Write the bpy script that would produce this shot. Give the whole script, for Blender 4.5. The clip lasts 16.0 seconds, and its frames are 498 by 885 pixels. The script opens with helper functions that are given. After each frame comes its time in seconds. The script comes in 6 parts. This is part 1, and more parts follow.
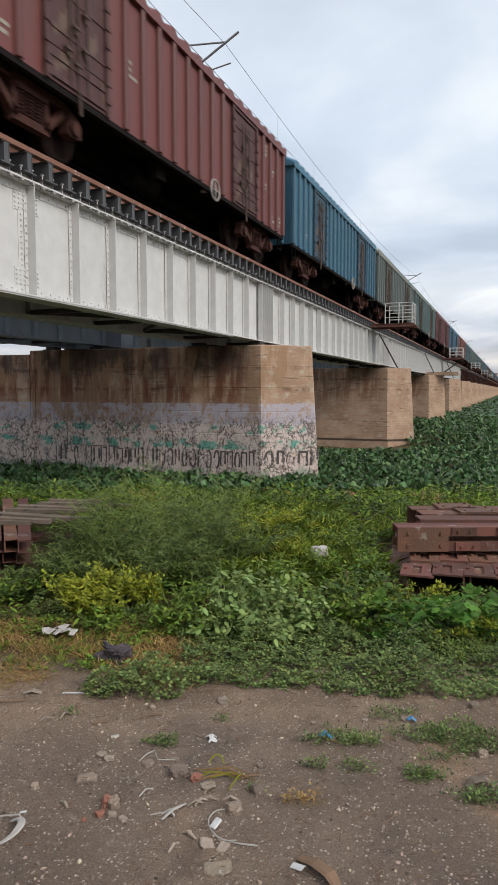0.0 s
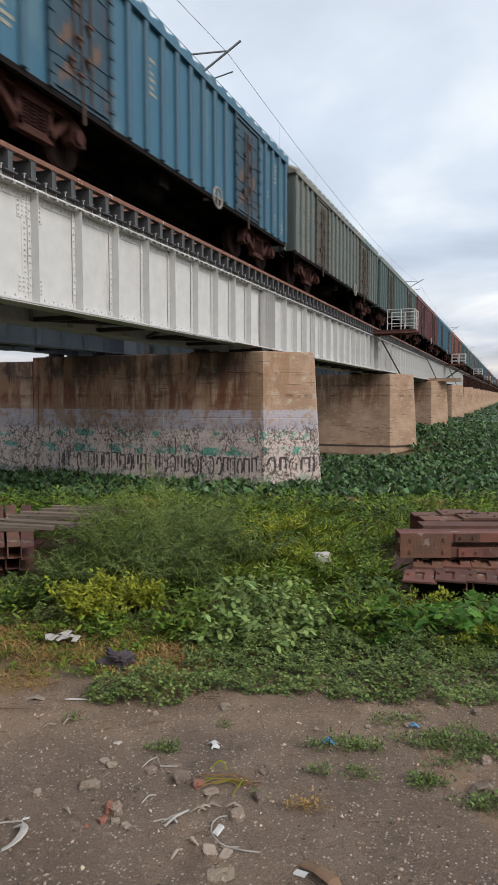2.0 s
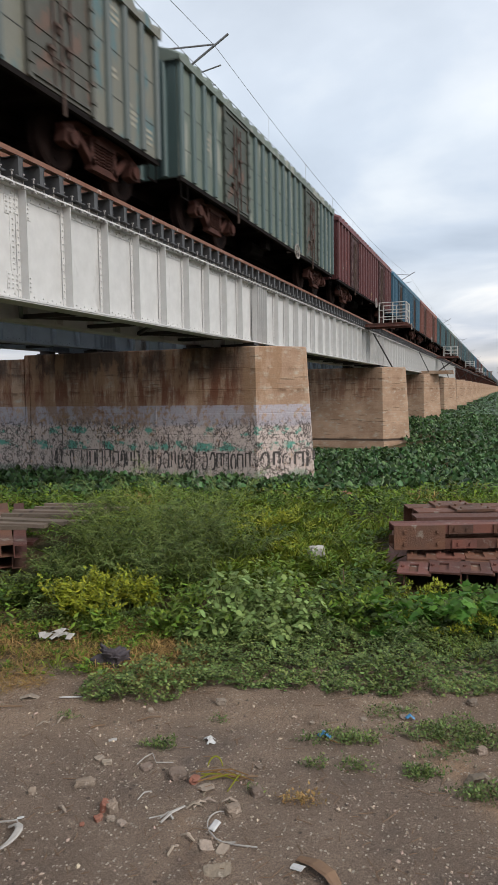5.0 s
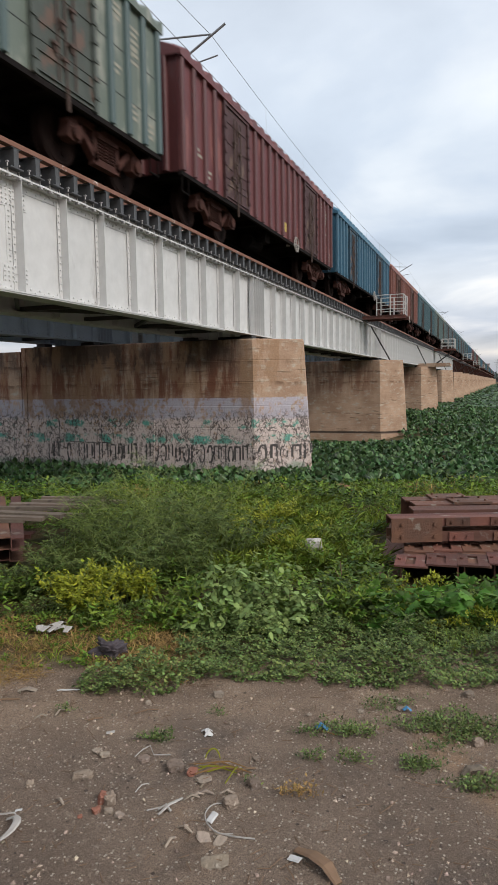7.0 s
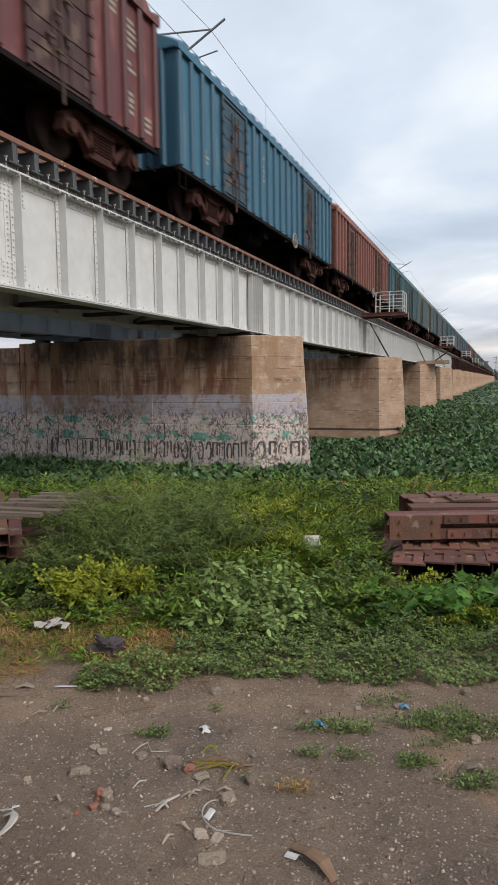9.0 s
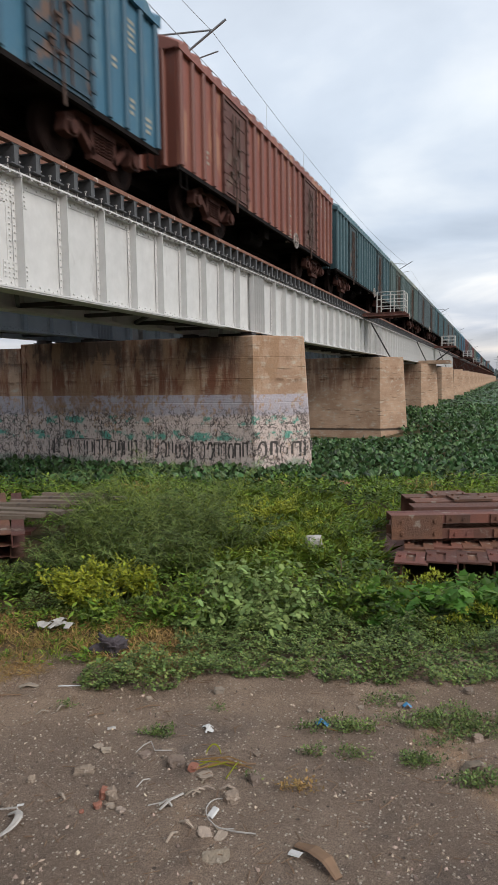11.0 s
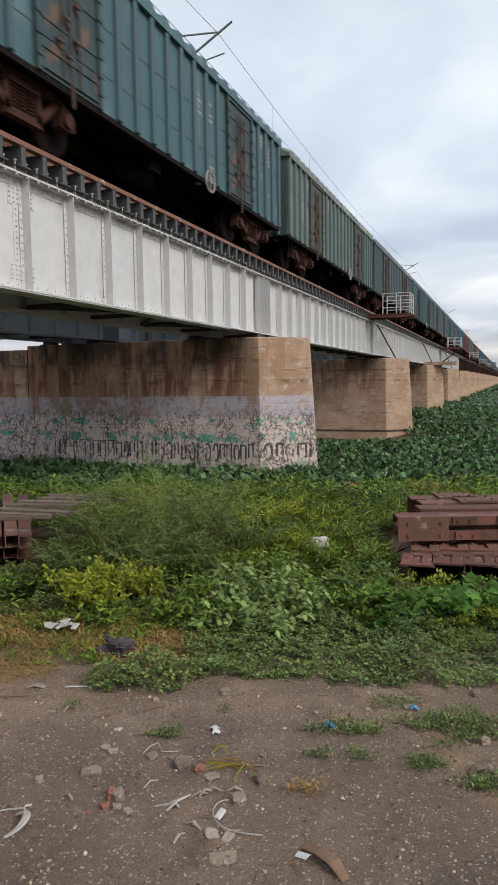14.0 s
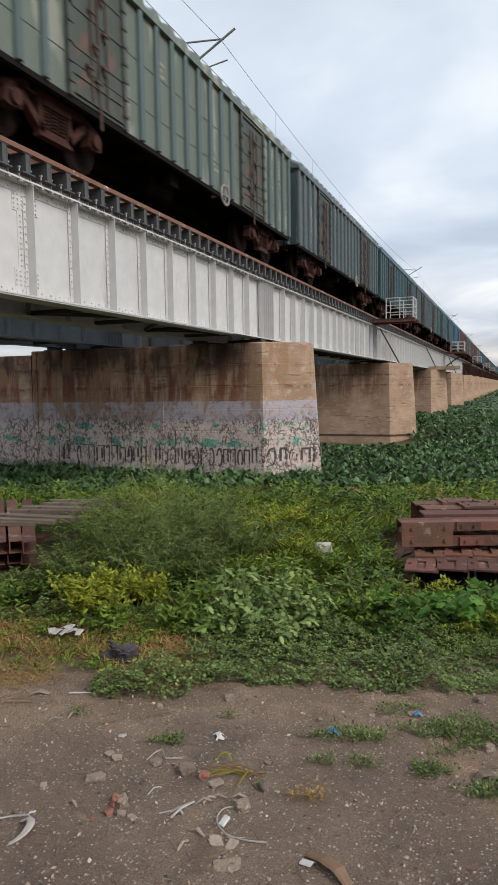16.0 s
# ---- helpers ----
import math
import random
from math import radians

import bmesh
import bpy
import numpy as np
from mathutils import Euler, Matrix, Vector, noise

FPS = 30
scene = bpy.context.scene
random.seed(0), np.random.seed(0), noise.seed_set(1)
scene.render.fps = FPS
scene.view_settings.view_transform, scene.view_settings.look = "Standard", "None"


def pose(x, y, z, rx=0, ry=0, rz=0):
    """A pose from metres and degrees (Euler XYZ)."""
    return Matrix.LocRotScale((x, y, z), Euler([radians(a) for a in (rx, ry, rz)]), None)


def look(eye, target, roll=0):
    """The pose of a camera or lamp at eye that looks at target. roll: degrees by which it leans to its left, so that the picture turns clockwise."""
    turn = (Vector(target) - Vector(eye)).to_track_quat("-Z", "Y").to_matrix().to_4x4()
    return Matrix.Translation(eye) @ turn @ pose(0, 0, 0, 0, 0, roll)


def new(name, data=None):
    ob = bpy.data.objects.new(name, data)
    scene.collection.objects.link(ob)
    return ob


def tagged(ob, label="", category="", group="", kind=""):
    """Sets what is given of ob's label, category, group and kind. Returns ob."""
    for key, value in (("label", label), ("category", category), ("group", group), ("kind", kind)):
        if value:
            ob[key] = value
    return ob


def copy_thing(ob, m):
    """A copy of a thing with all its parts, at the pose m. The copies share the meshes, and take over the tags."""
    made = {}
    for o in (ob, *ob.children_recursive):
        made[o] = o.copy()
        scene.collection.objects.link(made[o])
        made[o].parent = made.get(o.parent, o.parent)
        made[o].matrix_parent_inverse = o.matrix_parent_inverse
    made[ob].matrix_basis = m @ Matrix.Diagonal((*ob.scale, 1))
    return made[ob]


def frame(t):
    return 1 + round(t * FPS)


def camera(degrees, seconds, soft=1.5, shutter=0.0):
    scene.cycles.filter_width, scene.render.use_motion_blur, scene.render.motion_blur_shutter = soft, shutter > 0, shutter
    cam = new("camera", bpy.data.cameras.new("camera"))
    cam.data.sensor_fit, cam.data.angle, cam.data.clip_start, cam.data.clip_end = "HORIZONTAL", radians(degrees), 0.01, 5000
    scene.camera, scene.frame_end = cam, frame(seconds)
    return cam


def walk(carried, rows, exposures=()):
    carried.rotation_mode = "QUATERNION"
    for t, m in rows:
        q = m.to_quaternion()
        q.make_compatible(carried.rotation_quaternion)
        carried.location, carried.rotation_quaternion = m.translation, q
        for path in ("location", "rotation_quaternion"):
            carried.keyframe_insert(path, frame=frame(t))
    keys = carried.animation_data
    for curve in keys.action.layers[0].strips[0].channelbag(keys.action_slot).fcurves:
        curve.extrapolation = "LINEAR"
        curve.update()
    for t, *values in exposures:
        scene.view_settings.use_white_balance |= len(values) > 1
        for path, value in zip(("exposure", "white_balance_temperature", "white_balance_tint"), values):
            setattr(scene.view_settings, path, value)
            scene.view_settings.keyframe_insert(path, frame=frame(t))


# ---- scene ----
cam = camera(41.0, 16.0, soft=0.8, shutter=0.5)
PATH = [
    (0, (0.0, 0.0, 1.55), (-0.726, 1.857, 1.393), -0.0),
    (0.5, (-0.002, 0.005, 1.55), (-0.732, 1.861, 1.398), -0.1),
    (1, (0.0, 0.004, 1.553), (-0.73, 1.86, 1.408), -0.2),
    (1.5, (0.003, -0.007, 1.553), (-0.729, 1.849, 1.412), -0.2),
    (2, (0.005, -0.009, 1.55), (-0.729, 1.847, 1.412), -0.1),
    (2.5, (0.006, 0.008, 1.55), (-0.729, 1.863, 1.414), -0.8),
    (3, (0.005, 0.025, 1.544), (-0.727, 1.881, 1.408), -1.0),
    (3.5, (0.005, 0.017, 1.548), (-0.719, 1.876, 1.411), -1.0),
    (4, (0.009, 0.006, 1.545), (-0.712, 1.866, 1.402), -0.9),
    (6.5, (0.004, 0.02, 1.541), (-0.705, 1.883, 1.376), -0.9),
    (7, (0.006, 0.017, 1.543), (-0.702, 1.879, 1.369), -0.9),
    (7.5, (0.006, 0.023, 1.547), (-0.702, 1.884, 1.366), -1.2),
    (8, (0.004, 0.03, 1.547), (-0.704, 1.892, 1.366), -0.9),
    (8.5, (0.004, 0.023, 1.545), (-0.702, 1.885, 1.364), -0.9),
    (9, (0.005, 0.022, 1.544), (-0.699, 1.885, 1.36), -0.7),
    (11.5, (0.003, 0.007, 1.544), (-0.707, 1.867, 1.361), -0.9),
    (12, (0.004, 0.004, 1.544), (-0.708, 1.864, 1.36), -1.0),
    (12.5, (0.001, 0.0, 1.549), (-0.716, 1.858, 1.367), -0.6),
    (13, (0.001, 0.0, 1.553), (-0.721, 1.856, 1.375), -0.7),
    (13.5, (0.0, 0.009, 1.546), (-0.721, 1.866, 1.368), -1.1),
    (14, (-0.002, 0.005, 1.545), (-0.725, 1.861, 1.366), -0.8),
    (14.5, (-0.002, 0.006, 1.543), (-0.727, 1.861, 1.365), -0.9),
    (15, (0.004, -0.004, 1.554), (-0.725, 1.85, 1.378), -0.9),
    (15.5, (0.001, -0.004, 1.55), (-0.73, 1.85, 1.381), -0.8),
    (16, (0.001, -0.002, 1.554), (-0.732, 1.851, 1.389), -0.9),
]
walk(cam, [(t, look(eye, target, roll)) for t, eye, target, roll in PATH])

# ---- plan ----
TRACK = -8.1          # centre of the near track
TRACK_B = -13.6       # centre of the second track
RAIL = 5.31           # top of the rail
GIRDER_TOP, GIRDER_LOW = 4.77, 3.0
PIER_TOP = 2.86
PIER_0, SPAN = 19.4, 21.45
YAW = radians(21.34)


def deep(x, y):
    return -math.sin(YAW) * x + math.cos(YAW) * y


def side(x, y):
    return math.cos(YAW) * x + math.sin(YAW) * y


def place(s, d):
    """World x, y of the point s to the right and d ahead of the viewer."""
    return math.cos(YAW) * s - math.sin(YAW) * d, math.sin(YAW) * s + math.cos(YAW) * d


def smooth(a, b, v):
    k = min(1.0, max(0.0, (v - a) / (b - a)))
    return k * k * (3 - 2 * k)


def ground_z(x, y):
    d = deep(x, y)
    dip = ((x + 8.5) / 9) ** 2 + ((y - 36.5) / 8.5) ** 2
    z = (-0.85 * (1 - dip) ** 2 if dip < 1 else 0.0) - 1.25 * smooth(7.5, 18.5, d)
    if d < 40:
        z += 0.05 * noise.noise((x * 0.6, y * 0.6, 0)) * smooth(2.5, 6, d) + 0.012 * noise.noise((x * 2.5, y * 2.5, 3))
    if d < 5:
        z += 0.010 * noise.noise((x * 5, y * 5, 9)) + 0.006 * noise.noise((x * 13, y * 13, 5)) + 0.004 * noise.noise((x * 31, y * 31, 7))
    return z


# ---- world and sun ----
world = bpy.data.worlds.new("world")
scene.world = world
world.use_nodes = True
wn, wl = world.node_tree.nodes, world.node_tree.links
wn.clear()
w_out = wn.new("ShaderNodeOutputWorld")
w_bg = wn.new("ShaderNodeBackground")
w_sky = wn.new("ShaderNodeTexSky")
w_sky.sky_type = "NISHITA"
w_sky.sun_disc = False
w_sky.sun_elevation = radians(36)
w_sky.sun_rotation = radians(106)
w_sky.air_density, w_sky.dust_density, w_sky.ozone_density = 1.0, 2.0, 2.0
w_tc = wn.new("ShaderNodeTexCoord")
w_sep = wn.new("ShaderNodeSeparateXYZ")
wl.new(w_tc.outputs["Generated"], w_sep.inputs[0])


def world_math(op, a, b=None):
    n = wn.new("ShaderNodeMath")
    n.operation = op
    for i, v in enumerate((a, b)):
        if v is None:
            continue
        if isinstance(v, (int, float)):
            n.inputs[i].default_value = v
        else:
            wl.new(v, n.inputs[i])
    return n.outputs[0]


def world_ramp(source, stops):
    n = wn.new("ShaderNodeValToRGB")
    el = n.color_ramp.elements
    while len(el) < len(stops):
        el.new(0.5)
    for e, (p, c) in zip(el, stops):
        e.position, e.color = p, (*c, 1)
    wl.new(source, n.inputs[0])
    return n.outputs[0]


# a cloud deck: the way up is flattened into a plane overhead
up_z = world_math("MAXIMUM", world_math("ADD", w_sep.outputs[2], 0.12), 0.03)
w_cmb = wn.new("ShaderNodeCombineXYZ")
wl.new(world_math("DIVIDE", w_sep.outputs[0], up_z), w_cmb.inputs[0])
wl.new(world_math("DIVIDE", w_sep.outputs[1], up_z), w_cmb.inputs[1])
w_n1 = wn.new("ShaderNodeTexNoise")
w_n1.inputs["Scale"].default_value = 0.75
w_n1.inputs["Detail"].default_value = 7
w_n1.inputs["Roughness"].default_value = 0.5
w_n1.inputs["Distortion"].default_value = 0.3
wl.new(w_cmb.outputs[0], w_n1.inputs["Vector"])
cloud = world_ramp(w_n1.outputs[0], [(0.38, (0.57, 0.63, 0.71)), (0.5, (0.72, 0.78, 0.86)), (0.61, (0.97, 0.99, 1.0))])
low = world_ramp(w_sep.outputs[2], [(0.0, (0.66, 0.63, 0.64)), (0.045, (0.90, 0.82, 0.76)), (0.075, (0.74, 0.74, 0.78)), (0.13, (1.05, 1.01, 0.97)), (0.19, (0.80, 0.83, 0.87)), (0.34, (0.90, 0.93, 0.96)), (0.55, (1.0, 1.0, 1.0))])
w_mul = wn.new("ShaderNodeMixRGB")
w_mul.blend_type = "MULTIPLY"
w_mul.inputs[0].default_value = 1
wl.new(cloud, w_mul.inputs[1])
wl.new(low, w_mul.inputs[2])
w_mix = wn.new("ShaderNodeMixRGB")
w_mix.inputs[0].default_value = 0.88
w_gain = wn.new("ShaderNodeMixRGB")
w_gain.blend_type = "MULTIPLY"
w_gain.inputs[0].default_value = 1
wl.new(w_sky.outputs[0], w_gain.inputs[1])
w_gain.inputs[2].default_value = (0.11, 0.11, 0.11, 1)
wl.new(w_gain.outputs[0], w_mix.inputs[1])
wl.new(w_mul.outputs[0], w_mix.inputs[2])
wl.new(w_mix.outputs[0], w_bg.inputs[0])
w_bg.inputs[1].default_value = 0.84
wl.new(w_bg.outputs[0], w_out.inputs[0])

sun = new("sun", bpy.data.lights.new("sun", "SUN"))
sun.data.energy, sun.data.angle, sun.data.color = 1.6, radians(25), (1.0, 0.94, 0.87)
sun.matrix_world = look((38, -11, 29), (0, 0, 0))
scene.view_settings.exposure = 0.5


# ---- materials ----
def material(name, colour, rough=0.7, metal=0.0, second=None, scale=3.0, amount=0.5, spots=None, spot_scale=9.0, spot_at=0.6,
             bump=0.2, bump_scale=40.0, island=0.0, each=0.0, streak=1.0, spec=0.5):
    """Base colour varied by a wide noise towards second, worn by spots, varied by piece; fine relief."""
    m = bpy.data.materials.new(name)
    m.use_nodes = True
    n, l = m.node_tree.nodes, m.node_tree.links
    b = n["Principled BSDF"]
    b.inputs["Roughness"].default_value, b.inputs["Metallic"].default_value = rough, metal
    b.inputs["Specular IOR Level"].default_value = spec
    tc = n.new("ShaderNodeTexCoord")
    mp = n.new("ShaderNodeMapping")
    mp.inputs["Scale"].default_value = (1, 1, streak)
    l.new(tc.outputs["Object"], mp.inputs[0])
    last = None

    def tex(s, detail=6, plain=False):
        t = n.new("ShaderNodeTexNoise")
        t.inputs["Scale"].default_value, t.inputs["Detail"].default_value = s, detail
        t.inputs["Roughness"].default_value = 0.6
        l.new((tc.outputs["Object"] if plain else mp.outputs[0]), t.inputs["Vector"])
        return t.outputs[0]

    def ramp(src, a, c):
        r = n.new("ShaderNodeMapRange")
        r.inputs[1].default_value, r.inputs[2].default_value = a, c
        l.new(src, r.inputs[0])
        return r.outputs[0]

    def mix(fac, a, c, kind="MIX"):
        x = n.new("ShaderNodeMixRGB")
        x.blend_type = kind
        for i, v in enumerate((fac, a, c)):
            if isinstance(v, (int, float)):
                x.inputs[i].default_value = v
            elif isinstance(v, tuple):
                x.inputs[i].default_value = (*v, 1)
            else:
                l.new(v, x.inputs[i])
        return x.outputs[0]

    second = second or tuple(c * 0.6 for c in colour)
    last = mix(ramp(tex(scale), 0.5 - amount * 0.4, 0.5 + amount * 0.4 + 0.05), colour, second)
    if spots:
        last = mix(ramp(tex(spot_scale, 8), spot_at, spot_at + 0.06), last, spots)
    last = mix(0.35, last, mix(tex(bump_scale, 3, True), (0.55, 0.55, 0.55), (1.45, 1.45, 1.45)), "MULTIPLY")
    if island or each:
        g = n.new("ShaderNodeNewGeometry" if island else "ShaderNodeObjectInfo")
        src = g.outputs["Random Per Island"] if island else g.outputs["Random"]
        hs = n.new("ShaderNodeHueSaturation")
        r1 = n.new("ShaderNodeMapRange")
        k = island or each
        r1.inputs[3].default_value, r1.inputs[4].default_value = 1 - k, 1 + k
        l.new(src, r1.inputs[0])
        l.new(r1.outputs[0], hs.inputs["Value"])
        wn2 = n.new("ShaderNodeTexWhiteNoise")
        wn2.noise_dimensions = "1D"
        l.new(src, wn2.inputs["W"])
        r2 = n.new("ShaderNodeMapRange")
        r2.inputs[3].default_value, r2.inputs[4].default_value = 0.5 - 0.04 * k, 0.5 + 0.04 * k
        l.new(wn2.outputs["Value"], r2.inputs[0])
        l.new(r2.outputs[0], hs.inputs["Hue"])
        l.new(last, hs.inputs["Color"])
        last = hs.outputs[0]
    l.new(last, b.inputs["Base Color"])
    if bump:
        bp = n.new("ShaderNodeBump")
        bp.inputs["Strength"].default_value, bp.inputs["Distance"].default_value = bump, 0.02
        l.new(tex(bump_scale, 6, True), bp.inputs["Height"])
        l.new(bp.outputs[0], b.inputs["Normal"])
    return m


WHITE = material("aluminium_paint", (0.60, 0.592, 0.58), 0.5, 0.0, (0.50, 0.50, 0.495), 1.1, 0.8, (0.44, 0.43, 0.42), 1.5, 0.62, 0.02, 3.5, streak=0.3)
# grey-blue with rust spots; the second track's shade is put into this girder colour
SHADED_GREY = material("shaded_grey", (0.34, 0.39, 0.45), 0.5, 0.0, (0.24, 0.28, 0.33), 1.5, 0.6, (0.12, 0.07, 0.04), 4, 0.66, 0.08, 60)
DARK_STEEL = material("dark_steel", (0.06, 0.058, 0.06), 0.55, 0.2, (0.03, 0.025, 0.025), 6, 0.5, (0.10, 0.05, 0.03), 12, 0.64, 0.15, 60)
RUST = material("rusty_steel", (0.20, 0.072, 0.042), 0.75, 0.0, (0.060, 0.036, 0.032), 5, 0.9, (0.22, 0.17, 0.14), 7, 0.60, 0.4, 80, each=0.35)
RAIL_STEEL = material("rail_steel", (0.17, 0.072, 0.045), 0.8, 0.0, (0.23, 0.12, 0.085), 4, 0.6, (0.56, 0.50, 0.45), 2.6, 0.60, 0.15, 60)
# near-black, with the deep shade beneath the wagons put into the colour
BLACK = material("underframe_shade_black", (0.006, 0.0055, 0.0055), 0.95, 0.0, (0.012, 0.009, 0.008), 4, 0.5, None, bump=0.2, bump_scale=50, spec=0.08)
BOGIE = material("bogie_brown", (0.085, 0.034, 0.026), 0.85, 0.0, (0.028, 0.014, 0.012), 3.5, 0.7, (0.13, 0.075, 0.06), 8, 0.62, 0.3, 60, spec=0.2)
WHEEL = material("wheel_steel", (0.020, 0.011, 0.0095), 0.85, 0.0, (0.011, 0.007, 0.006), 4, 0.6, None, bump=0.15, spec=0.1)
ROPE = material("galvanised", (0.3, 0.31, 0.32), 0.5, 0.6, (0.2, 0.2, 0.2), 5, 0.5, bump=0.05)


# ---- mesh tools ----
def box(bm, x0, y0, z0, x1, y1, z1):
    v = [bm.verts.new((x, y, z)) for x in (x0, x1) for y in (y0, y1) for z in (z0, z1)]
    for f in ((0, 1, 3, 2), (4, 6, 7, 5), (0, 4, 5, 1), (2, 3, 7, 6), (0, 2, 6, 4), (1, 5, 7, 3)):
        bm.faces.new([v[i] for i in f])
    return v


def tube(bm, a, c, r, n=8, r2=None):
    a, c = Vector(a), Vector(c)
    q = (c - a).to_track_quat("Z", "Y")
    rings = []
    for p, rr in ((a, r), (c, r if r2 is None else r2)):
        rings.append([bm.verts.new(p + q @ Vector((math.cos(2 * math.pi * i / n) * rr, math.sin(2 * math.pi * i / n) * rr, 0))) for i in range(n)])
    for i in range(n):
        j = (i + 1) % n
        bm.faces.new((rings[0][i], rings[0][j], rings[1][j], rings[1][i]))
    bm.faces.new(rings[0][::-1])
    bm.faces.new(rings[1])


def prism(bm, outline, axis, lo, hi):
    """An outline of (a, b) pairs pushed along an axis: x takes (y, z), y takes (x, z), z takes (x, y)."""
    def at(p, h):
        return {"x": (h, p[0], p[1]), "y": (p[0], h, p[1]), "z": (p[0], p[1], h)}[axis]
    a = [bm.verts.new(at(p, lo)) for p in outline]
    c = [bm.verts.new(at(p, hi)) for p in outline]
    n = len(outline)
    for i in range(n):
        j = (i + 1) % n
        bm.faces.new((a[i], a[j], c[j], c[i]))
    bm.faces.new(a[::-1])
    bm.faces.new(c)


def torus(bm, centre, axis, r, w, n=16, k=6):
    q = Vector(axis).to_track_quat("Z", "Y")
    rings = []
    for i in range(n):
        a = 2 * math.pi * i / n
        ring = []
        for j in range(k):
            c = 2 * math.pi * j / k
            ring.append(bm.verts.new(Vector(centre) + q @ Vector(((r + w * math.cos(c)) * math.cos(a), (r + w * math.cos(c)) * math.sin(a), w * math.sin(c)))))
        rings.append(ring)
    for i in range(n):
        for j in range(k):
            bm.faces.new((rings[i][j], rings[(i + 1) % n][j], rings[(i + 1) % n][(j + 1) % k], rings[i][(j + 1) % k]))


def mesh_of(name, bm, mat, flat=True):
    bmesh.ops.recalc_face_normals(bm, faces=bm.faces)
    me = bpy.data.meshes.new(name)
    bm.to_mesh(me)
    bm.free()
    if mat:
        me.materials.append(mat)
    if not flat:
        me.shade_smooth()
    return me


def part(name, bm, mat, parent, label="", flat=True):
    ob = new(name, bm if isinstance(bm, bpy.types.Mesh) else mesh_of(name, bm, mat, flat))
    ob.parent = parent
    if label:
        ob["label"] = label
    return ob


def thing(name, label, category, group="", kind="", at=None):
    ob = tagged(new(name), label, category, group, kind)
    ob.matrix_world = at or Matrix()
    return ob


def bm_new():
    return bmesh.new()


# ---- ground ----
def lines(lo, hi, near, step):
    out, v, s = [near], near, step
    while v < hi:
        s *= 1.0 if v < near + 22 else 1.35
        v += s
        out.append(v)
    v, s = near, step
    while v > lo:
        s *= 1.0 if v > near - 22 else 1.35
        v -= s
        out.append(v)
    return sorted(out)


def ground_material():
    m = bpy.data.materials.new("ground_soil")
    m.use_nodes = True
    n, l = m.node_tree.nodes, m.node_tree.links
    b = n["Principled BSDF"]
    b.inputs["Roughness"].default_value = 0.95
    b.inputs["Specular IOR Level"].default_value = 0.2
    geo = n.new("ShaderNodeNewGeometry")

    def tex(s, detail=8, rough=0.6):
        t = n.new("ShaderNodeTexNoise")
        t.inputs["Scale"].default_value, t.inputs["Detail"].default_value, t.inputs["Roughness"].default_value = s, detail, rough
        l.new(geo.outputs["Position"], t.inputs["Vector"])
        return t.outputs[0]

    def rng(src, a, c):
        r = n.new("ShaderNodeMapRange")
        r.interpolation_type = "SMOOTHSTEP"
        r.inputs[1].default_value, r.inputs[2].default_value = a, c
        l.new(src, r.inputs[0])
        return r.outputs[0]

    def mix(fac, a, c, kind="MIX"):
        x = n.new("ShaderNodeMixRGB")
        x.blend_type = kind
        for i, v in enumerate((fac, a, c)):
            if isinstance(v, (int, float)):
                x.inputs[i].default_value = v
            elif isinstance(v, tuple):
                x.inputs[i].default_value = (*v, 1)
            else:
                l.new(v, x.inputs[i])
        return x.outputs[0]

    dirt = mix(rng(tex(1.3), 0.36, 0.64), (0.235, 0.175, 0.136), (0.315, 0.235, 0.180))
    dirt = mix(rng(tex(0.9, 6), 0.50, 0.64), dirt, (0.172, 0.138, 0.120))
    dirt = mix(rng(tex(4.5), 0.52, 0.70), dirt, (0.200, 0.152, 0.122))
    dirt = mix(rng(tex(0.62), 0.52, 0.62), dirt, (0.45, 0.295, 0.19))
    vor = n.new("ShaderNodeTexVoronoi")
    vor.inputs["Scale"].default_value = 75
    vor.inputs["Randomness"].default_value = 1
    l.new(geo.outputs["Position"], vor.inputs["Vector"])
    bright = n.new("ShaderNodeSeparateColor")
    l.new(vor.outputs["Color"], bright.inputs[0])
    grit = n.new("ShaderNodeMath")
    grit.operation = "MULTIPLY"
    l.new(rng(bright.outputs[0], 0.78, 0.84), grit.inputs[0])
    l.new(rng(vor.outputs["Distance"], 0.42, 0.3), grit.inputs[1])
    vor2 = n.new("ShaderNodeTexVoronoi")
    vor2.inputs["Scale"].default_value = 46
    l.new(geo.outputs["Position"], vor2.inputs["Vector"])
    tone = n.new("ShaderNodeSeparateColor")
    l.new(vor2.outputs["Color"], tone.inputs[0])
    crumb = n.new("ShaderNodeMath")
    crumb.operation = "MULTIPLY"
    l.new(rng(tone.outputs[1], 0.94, 0.99), crumb.inputs[0])
    l.new(rng(vor2.outputs["Distance"], 0.45, 0.25), crumb.inputs[1])
    dirt = mix(crumb.outputs[0], dirt, (0.12, 0.092, 0.076))
    dirt = mix(grit.outputs[0], dirt, (0.56, 0.48, 0.40))
    dirt = mix(rng(tex(34, 5, 0.7), 0.55, 0.70), dirt, (0.40, 0.315, 0.245))
    dirt = mix(0.9, dirt, mix(rng(tex(190, 6, 0.85), 0.3, 0.7), (0.35, 0.35, 0.35), (1.7, 1.7, 1.7)), "MULTIPLY")
    soil = mix(rng(tex(2.0), 0.4, 0.62), (0.055, 0.055, 0.022), (0.15, 0.105, 0.055))
    soil = mix(0.8, soil, mix(tex(50, 6, 0.7), (0.3, 0.3, 0.3), (1.7, 1.7, 1.7)), "MULTIPLY")
    dot = n.new("ShaderNodeVectorMath")
